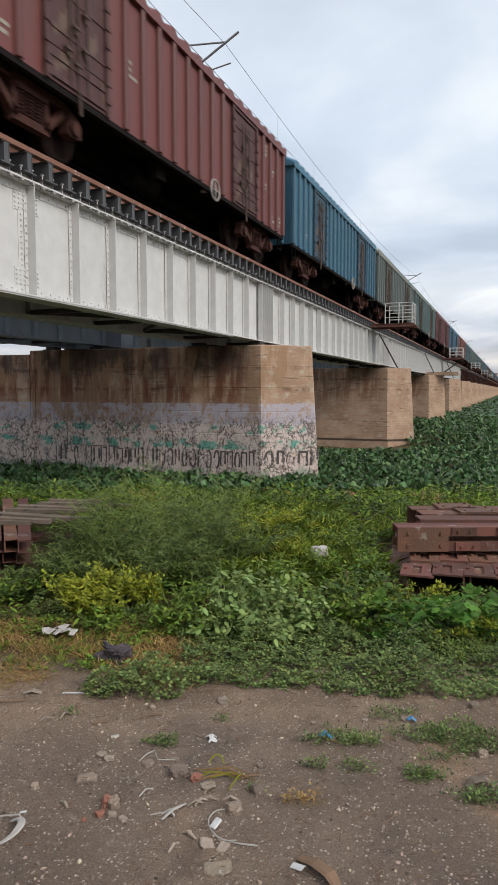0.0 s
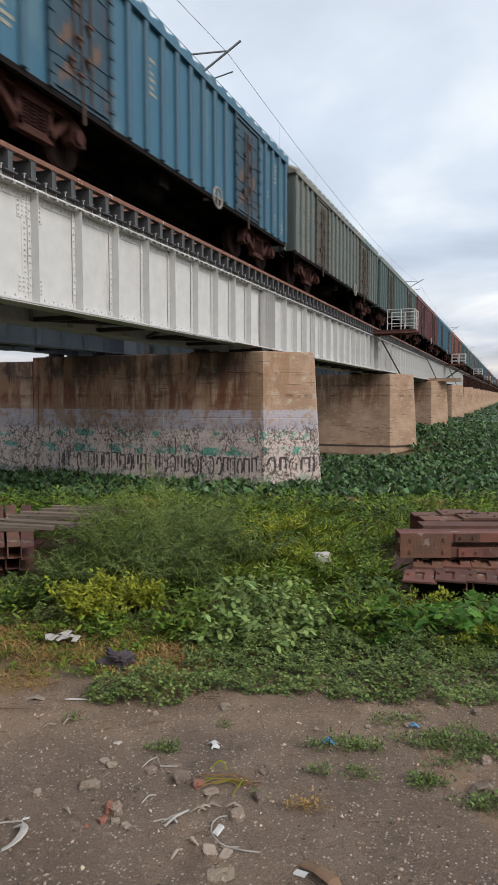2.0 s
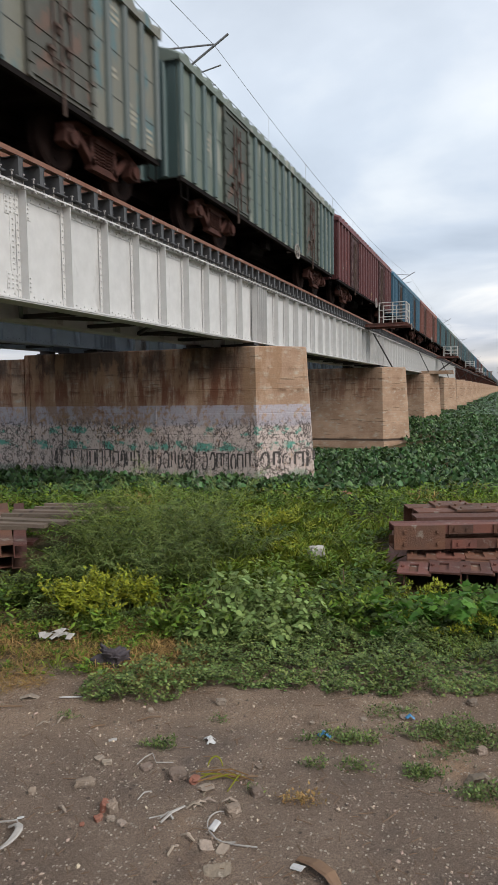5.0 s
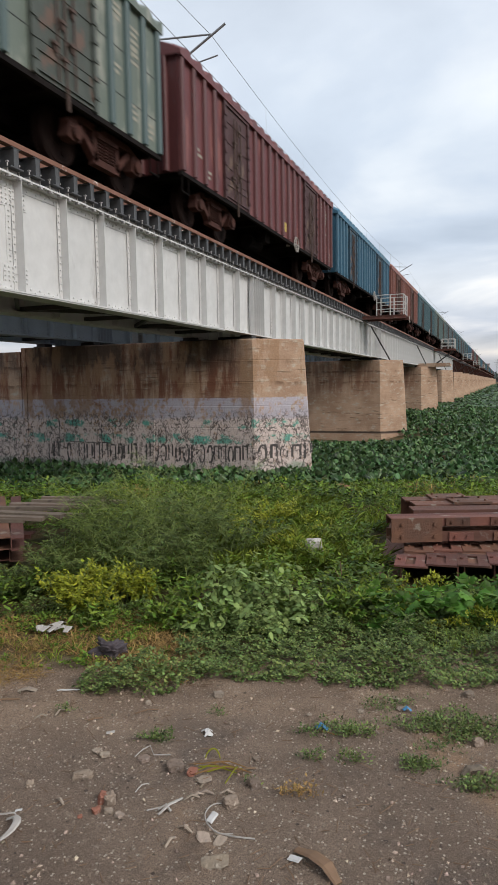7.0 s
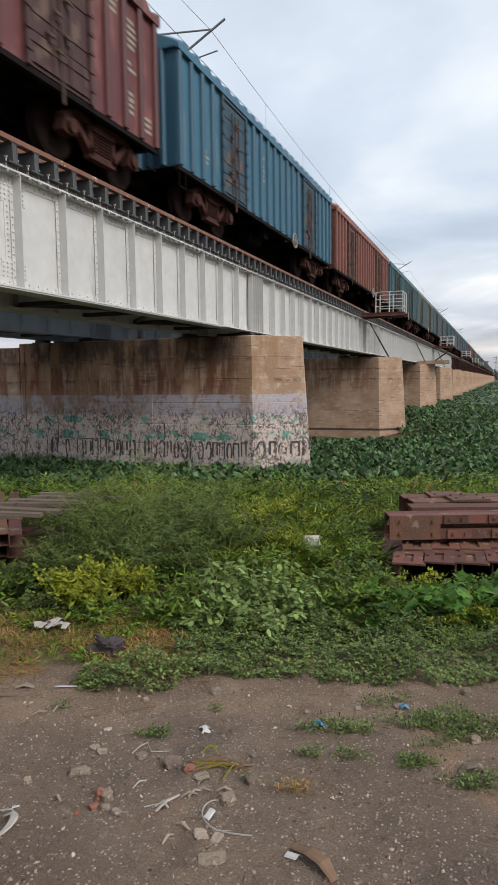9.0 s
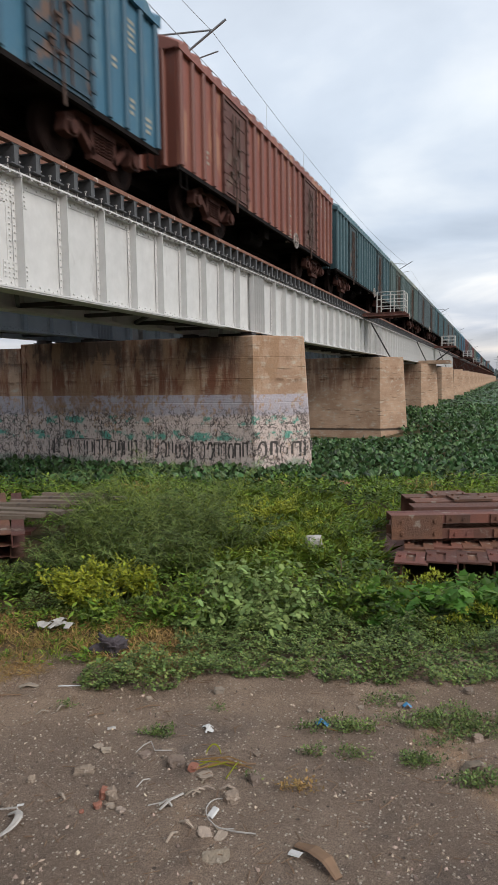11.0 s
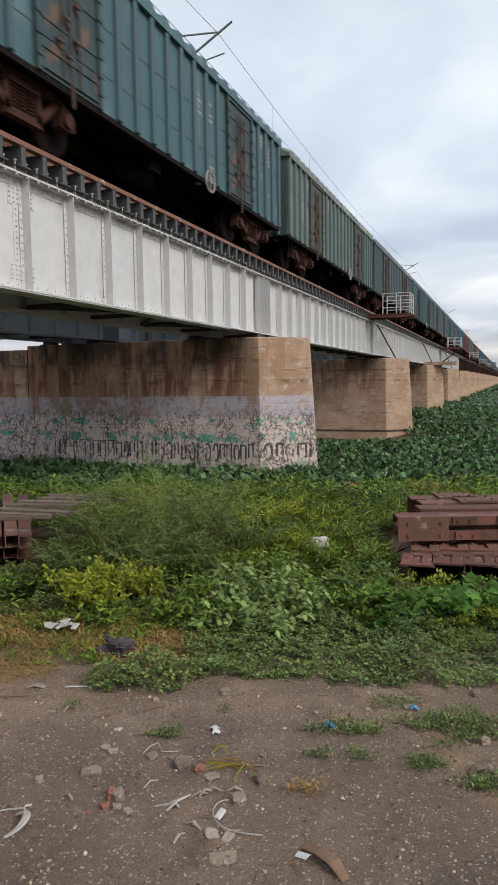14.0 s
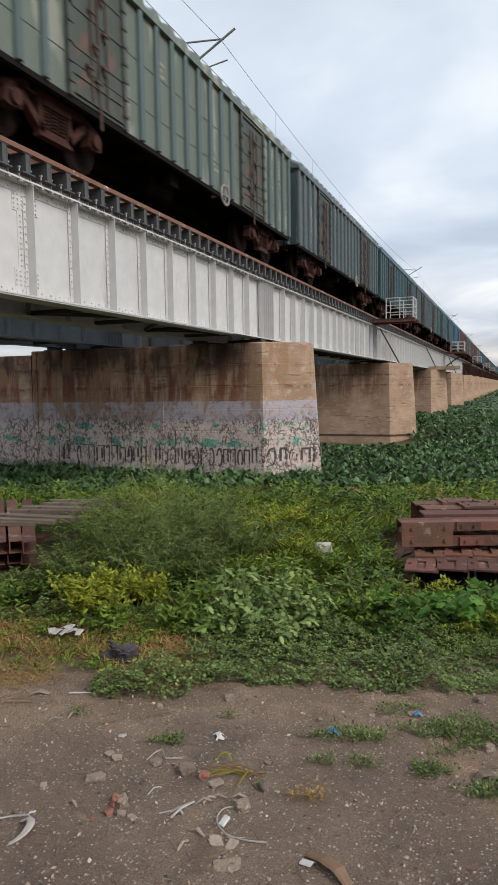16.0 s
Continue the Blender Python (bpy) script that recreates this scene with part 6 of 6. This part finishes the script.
for s, d, size, label, turn in (
        (-0.535, 2.395, (0.045, 0.05, 0.05), "broken red brick against a stone", 15),
        (-0.548, 2.335, (0.038, 0.032, 0.026), "small broken orange brick chip", 35),
        (-0.60, 2.30, (0.022, 0.02, 0.012), "crumb of red brick", 10),
        (-0.213, 2.55, (0.055, 0.045, 0.03), "pinkish brick fragment beside a stone", 60)):
    lump("brick_fragment", s, d, size, BRICK, label, "brick", int(s * 900 + d * 555), group="bricks", turn=turn)
lump("plaster_lump", 0.60, 5.62, (0.17, 0.13, 0.25), PAPER, "pale white lump of rubble among the weeds", "rubble", 13, 0.02)
lump("crumpled_cloth", -0.775, 3.72, (0.20, 0.15, 0.12), CLOTH, "crumpled dark cloth at the weeds' edge", "cloth", 15, 0.1, 0.7)
lump("tan_rock", -2.55, 5.4, (0.14, 0.10, 0.09), STONE, "brown rock among the weeds", "stone", 16)
lump("clay_clod", 1.7, 11.0, (0.35, 0.25, 0.2), BRICK, "orange-brown clod on the far bank", "clod", 17)
lump("clay_clod", 2.9, 11.4, (0.5, 0.25, 0.2), BRICK, "orange-brown clod on the far bank", "clod", 18)


def scrap(name, s, d, pts, width, mat, label, category, thick=0.004):
    """A strip of litter lying on the ground along a bent line of (s, d, height) offsets."""
    bm = bm_new()
    prev = None
    for i, (a, c, h) in enumerate(pts):
        x, y = place(s + a, d + c)
        j = min(i + 1, len(pts) - 1)
        i0 = max(0, i - 1)
        x1, y1 = place(pts[j][0], pts[j][1])
        x0, y0 = place(pts[i0][0], pts[i0][1])
        t = Vector((x1 - x0, y1 - y0, 0)).normalized()
        n = Vector((-t.y, t.x, 0)) * width * (0.3 if width < 0.02 else 0.42) * (0.55 + 0.9 * math.sin(math.pi * (i + 0.5) / len(pts)))
        z = ground_z(x, y) + 0.004 + h
        ring = [bm.verts.new(Vector((x, y, z)) + n), bm.verts.new(Vector((x, y, z + thick)) + n * 0.6), bm.verts.new(Vector((x, y, z + thick)) - n * 0.6), bm.verts.new(Vector((x, y, z)) - n)]
        if prev:
            for k in range(4):
                bm.faces.new((prev[k], prev[(k + 1) % 4], ring[(k + 1) % 4], ring[k]))
        else:
            bm.faces.new(ring)
        prev = ring
    bm.faces.new(prev)
    tagged(new(name, mesh_of(name, bm, mat)), label, category, "litter")


def curl(n, r, a0, a1, rise=0.0):
    return [(r * math.cos(a0 + (a1 - a0) * i / n), r * math.sin(a0 + (a1 - a0) * i / n), rise * math.sin(math.pi * i / n)) for i in range(n + 1)]


scrap("plastic_strip", -0.86, 2.22, curl(9, 0.06, -1.5, 1.5, 0.03), 0.024, PAPER, "curled white plastic strip on bare earth", "plastic")
scrap("plastic_strip", -0.90, 2.29, [(-0.06, 0.0, 0), (0.0, 0.012, 0.01), (0.07, 0.0, 0.02), (0.10, -0.03, 0.0)], 0.008, PAPER, "curled white plastic strip on bare earth", "plastic")
scrap("plastic_scrap", -0.28, 2.32, [(-0.035, -0.035, 0), (0, 0, 0.012), (0.045, 0.05, 0.0)], 0.016, PAPER, "torn white plastic scrap", "plastic")
scrap("plastic_scrap", -0.29, 2.315, [(-0.03, 0.0, 0), (0.0, 0.008, 0.012), (0.02, -0.02, 0.0)], 0.014, PAPER, "torn white plastic scrap", "plastic")
scrap("plastic_scrap", -0.33, 2.31, [(-0.03, 0.0, 0), (0.03, 0.01, 0.004)], 0.004, PAPER, "torn white plastic scrap", "plastic")
scrap("paper_scrap", -0.12, 2.245, [(-0.012, -0.01, 0), (0.012, 0.02, 0.015)], 0.03, WHITE_PAPER, "small white paper scrap", "paper")
scrap("paper_scrap", -0.17, 2.85, [(-0.022, 0.01, 0), (0, 0.0, 0.014), (0.012, -0.02, 0.006), (0.028, -0.025, 0.0)], 0.024, WHITE_PAPER, "crumpled white paper scrap", "paper")
scrap("paper_scrap", -0.165, 2.835, [(-0.012, -0.02, 0), (0.004, 0.01, 0.018), (0.02, 0.02, 0.0)], 0.016, WHITE_PAPER, "crumpled white paper scrap", "paper")
scrap("paper_scrap", -0.603, 2.875, [(-0.018, 0, 0), (0.018, 0.008, 0.004)], 0.022, PAPER, "small flat pale paper scrap", "paper")
scrap("paper_scrap", 0.16, 2.04, [(-0.02, 0.01, 0), (0.015, -0.015, 0.012)], 0.03, WHITE_PAPER, "torn white paper by a dead leaf", "paper")
scrap("paper_scrap", -0.83, 2.33, [(-0.012, 0, 0), (0.012, 0.004, 0.004)], 0.014, WHITE_PAPER, "tiny white paper scrap", "paper")
scrap("cord", -0.06, 2.26, curl(14, 0.085, 1.9, 4.9, 0.008), 0.0055, PAPER, "thin pale cord lying on earth", "cord")
scrap("cord", -0.06, 2.175, [(-0.01, 0.0, 0.0), (0.03, -0.02, 0.004), (0.09, -0.03, 0.0)], 0.0055, PAPER, "thin pale cord lying on earth", "cord")
scrap("cord", -0.40, 2.675, [(-0.06, -0.01, 0.0), (-0.03, 0.02, 0.018), (0.0, 0.03, 0.022), (0.02, -0.01, 0.006), (0.09, 0.0, 0.0)], 0.005, PAPER, "thin white cord across a flat stone", "cord")
scrap("cord", -0.40, 2.455, [(-0.02, -0.03, 0.0), (0.0, 0.01, 0.006), (0.025, 0.03, 0.0)], 0.005, PAPER, "short bit of white cord", "cord")
for k in range(9):
    a = random.Random(k).uniform(-0.35, 0.35)
    scrap("straw", -0.15 + 0.012 * k, 2.56 + 0.022 * math.sin(k * 2.0), [(-0.075 * math.cos(a), -0.075 * math.sin(a), 0.006 * (k % 4)), (0, 0.01, 0.018), (0.08 * math.cos(a), 0.08 * math.sin(a), 0.0)], 0.0036, L_YELLOW if k % 3 == 0 else L_STRAW, "yellow straw stalk on bare earth", "straw")
scrap("straw", -0.06, 2.52, [(-0.02, -0.05, 0.0), (0.02, 0.02, 0.02), (0.03, 0.05, 0.01)], 0.006, L_YELLOW, "bent yellow stalk on bare earth", "straw")
scrap("yellow_band", -0.135, 2.645, curl(7, 0.032, 0.2, 2.9, 0.03), 0.010, L_YELLOW, "looped yellow plastic band", "band")
scrap("dead_leaf", 0.215, 2.03, [(-0.05, 0.06, 0.0), (0.0, 0.01, 0.025), (0.04, -0.04, 0.025), (0.07, -0.09, 0.0)], 0.04, DRYLEAF, "curled brown dead leaf", "leaf")
scrap("dead_leaf", 0.90, 2.505, [(-0.05, -0.01, 0.0), (-0.02, 0.005, 0.022), (0.03, 0.008, 0.022), (0.05, 0.0, 0.01)], 0.035, STONE, "pale dry leaf by a weed tuft", "leaf")
for s, d, a in ((-0.255, 2.14, 1.0), (-0.21, 2.20, -0.6), (-0.69, 2.375, -0.9), (-0.18, 2.375, 0.7), (-0.20, 2.36, 0.2), (-0.955, 3.015, 0.4), (-0.88, 3.06, 1.1), (0.57, 2.83, -0.9), (-0.15, 2.40, 0.1), (-0.07, 2.40, 0.0)):
    scrap("dead_leaf", s, d, [(-0.03 * math.cos(a), -0.03 * math.sin(a), 0.0), (0, 0.004, 0.014), (0.03 * math.cos(a), 0.03 * math.sin(a), 0.004)], 0.014, PALE_STONE, "narrow pale dry leaf on bare earth", "leaf")
scrap("dead_leaf", -1.115, 3.32, [(-0.05, 0.0, 0.0), (0.0, 0.008, 0.01), (0.05, 0.0, 0.0)], 0.035, PALE_STONE, "broad pale dry leaf on bare earth", "leaf")
scrap("spoon", -0.90, 3.295, [(-0.055, 0.0, 0.003), (-0.035, 0.0, 0.004), (-0.01, 0.0, 0.006), (0.06, 0.004, 0.002)], 0.012, WHITE_PAPER, "white plastic spoon on earth", "spoon")
scrap("blue_wrapper", 0.338, 2.845, [(-0.025, 0, 0.01), (0.0, 0.01, 0.022), (0.03, -0.005, 0.005)], 0.03, BLUE, "crumpled blue plastic wrapper", "wrapper")
scrap("blue_wrapper", 0.76, 3.0, [(-0.02, 0, 0.01), (0.0, 0.01, 0.02), (0.02, 0, 0.005)], 0.022, BLUE, "crumpled blue plastic wrapper", "wrapper")
scrap("stick", -1.19, 3.21, [(-0.07, 0, 0), (0.0, 0.005, 0.005), (0.07, 0.01, 0)], 0.016, TWIG, "dark twig on bare earth", "twig")
scrap("stick", 0.005, 2.56, [(-0.04, -0.012, 0), (0.0, 0.0, 0.008), (0.035, 0.015, 0)], 0.012, TWIG, "dark twig on bare earth", "twig")
scrap("stick", -0.70, 3.00, [(-0.03, -0.01, 0), (0.0, 0.0, 0.006), (0.035, 0.015, 0)], 0.016, TWIG, "dark twig on bare earth", "twig")
scrap("stick", -0.46, 3.05, [(-0.06, -0.015, 0), (0.0, 0.01, 0.006), (0.05, 0.02, 0)], 0.012, TWIG, "dark twig on bare earth", "twig")
scrap("stick", 0.37, 2.81, [(-0.03, 0.025, 0.0), (0.03, -0.025, 0.006)], 0.006, L_STRAW, "thin straw-coloured dry stick on earth", "twig")
for k in range(7):
    r_ = random.Random(40 + k)
    a = r_.uniform(0, 3)
    scrap("paper_scrap", -1.17 + r_.uniform(-0.11, 0.11), 4.08 + r_.uniform(-0.05, 0.05), [(-0.05 * math.cos(a), -0.05 * math.sin(a), 0.045), (0, 0.01, 0.06), (0.05 * math.cos(a), 0.05 * math.sin(a), 0.04)], 0.04, PAPER, "crumpled white paper litter among weeds", "paper")


def pebbles():
    """Loose grit, chips and crumbs over the bare earth."""
    rnd = random.Random(8)
    bm = bm_new()
    for _ in range(15000):
        d = 1.75 + 1.9 * rnd.random() ** 1.1
        s = rnd.uniform(-0.46, 0.46) * d
        x, y = place(s, d)
        if noise.noise((x * 2.2, y * 2.2, 6.0)) < rnd.uniform(-0.5, 0.25):
            continue
        r = 0.0015 + 0.0095 * rnd.random() ** 18
        z = ground_z(x, y) + r * 0.25
        q = Euler((rnd.uniform(0, 3), rnd.uniform(0, 3), rnd.uniform(0, 3))).to_matrix()
        v = [bm.verts.new(Vector((x, y, z)) + q @ Vector((p[0] * r * rnd.uniform(0.6, 1.4), p[1] * r * rnd.uniform(0.6, 1.4), p[2] * r * rnd.uniform(0.4, 1.0)))) for p in
             ((1, 0, 0), (-1, 0, 0), (0, 1, 0), (0, -1, 0), (0, 0, 1), (0, 0, -1))]
        for f in ((0, 2, 4), (2, 1, 4), (1, 3, 4), (3, 0, 4), (2, 0, 5), (1, 2, 5), (3, 1, 5), (0, 3, 5)):
            bm.faces.new([v[i] for i in f])
    m = material("grit", (0.43, 0.335, 0.26), 0.95, 0, (0.25, 0.19, 0.15), 6, 0.8, None, bump=0.3, island=0.6)
    stuff("pebbles", mesh_of("pebbles", bm, m), "scattered grit and pebbles on bare earth", "pebbles")
    bm = bm_new()
    for _ in range(420):
        d = 1.8 + 1.7 * rnd.random()
        s = rnd.uniform(-0.45, 0.45) * d
        x, y = place(s, d)
        a, L = rnd.uniform(0, 3.14), rnd.uniform(0.012, 0.06)
        z = ground_z(x, y) + 0.004
        tube(bm, (x, y, z), (x + L * math.cos(a), y + L * math.sin(a), z + rnd.uniform(0, 0.01)), 0.0016, 4)
    stuff("straw_bits", mesh_of("straw_bits", bm, DRYLEAF), "bits of dry stalk strewn over earth", "stalks")


pebbles()


# ---- far distance ----
HAZE = material("hazy_foliage", (0.10, 0.13, 0.12), 0.9, 0, (0.07, 0.10, 0.09), 0.05, 0.6, bump=0)
FAR_WALL = material("hazy_wall", (0.34, 0.28, 0.27), 0.9, 0, (0.28, 0.24, 0.24), 0.05, 0.6, bump=0)


def distance():
    n = 9000
    X = rng_np.uniform(-420, 900, n)
    Y = 1150 + rng_np.uniform(-25, 25, n)
    top = 12 + 8 * lumps(X, Y * 0, 0.011, 3.0) + 4 * lumps(X, Y * 0, 0.05, 8.0)
    Z = -1.2 + np.clip(top, 3, 30) * rng_np.uniform(0, 1, n)
    stuff("far_trees", leaf_mesh("far_trees", np.stack([X, Y, Z], 1), rng_np.uniform(0, 6.28, n), rng_np.uniform(-0.5, 1.2, n), 7.0, 5.0, HAZE, True), "hazy line of far trees along the horizon", "trees")
    for x, y, h in ((-6, 900, 30), (4, 1000, 30), (-30, 950, 28)):
        root = thing("pylon", "hazy lattice power pylon on the horizon", "pylon", "pylons", at=Matrix.Translation((x, y, -1.25)))
        bm = bm_new()
        for sx in (-1, 1):
            for sy in (-1, 1):
                tube(bm, (sx * 2.2, sy * 2.2, 0), (sx * 0.4, sy * 0.4, h), 0.16, 4)
        for k in range(9):
            u, w = k / 9, (k + 1) / 9
            a, c = 2.2 - 1.8 * u, 2.2 - 1.8 * w
            for sy in (-1, 1):
                tube(bm, (-a, sy * a, u * h), (c, sy * c, w * h), 0.09, 4)
                tube(bm, (a, sy * a, u * h), (-c, sy * c, w * h), 0.09, 4)
        part("tower", bm, ROPE, root)
        for z in (0.74, 0.85, 0.95):
            bm = bm_new()
            tube(bm, (-4, 0, z * h), (4, 0, z * h), 0.2, 4)
            part("crossarm", bm, ROPE, root)
    root = thing("far_building", "hazy pinkish block of flats beyond the bridge's end", "building", at=Matrix.Translation((-22, 760, -1.25)))
    bm = bm_new()
    box(bm, -9, -6, 0, 9, 6, 20)
    part("wall", bm, FAR_WALL, root)
    bm = bm_new()
    box(bm, -9.5, -6.5, 20, 9.5, 6.5, 20.8)
    part("roof", bm, FAR_WALL, root)
    bm = bm_new()
    box(bm, -0.8, -0.06, 0, 0.8, 0.06, 1.6)
    me = mesh_of("window", bm, SHADED_GREY)
    for i in range(5):
        for j in range(5):
            o = part("window", me, None, root)
            o.location = (-7 + 3.5 * i, -6.04, 2.5 + 3.5 * j)


distance()



def travelled(t):
    for (a, y0), (c, y1) in zip(HEAD, HEAD[1:]):
        if t <= c:
            return HEAD[0][1] - (y0 + (y1 - y0) * (t - a) / (c - a))
    return HEAD[0][1] - HEAD[-1][1]


def motions():
    """The train comes towards the viewer and passes by; its wheels roll."""
    for i, ob in enumerate(WAGONS):
        walk(ob, [(t, pose(TRACK, y + (i - 1) * PITCH, RAIL)) for t, y in HEAD])
    turns = [(k / 10, math.degrees(travelled(k / 10) / 0.5)) for k in range(161)]
    for ob in WAGONS[:12]:
        for part_ob in ob.children_recursive:
            if part_ob.name.startswith("wheelset"):
                x, y, z = part_ob.location
                walk(part_ob, [(t, pose(x, y, z, a)) for t, a in turns])


motions()
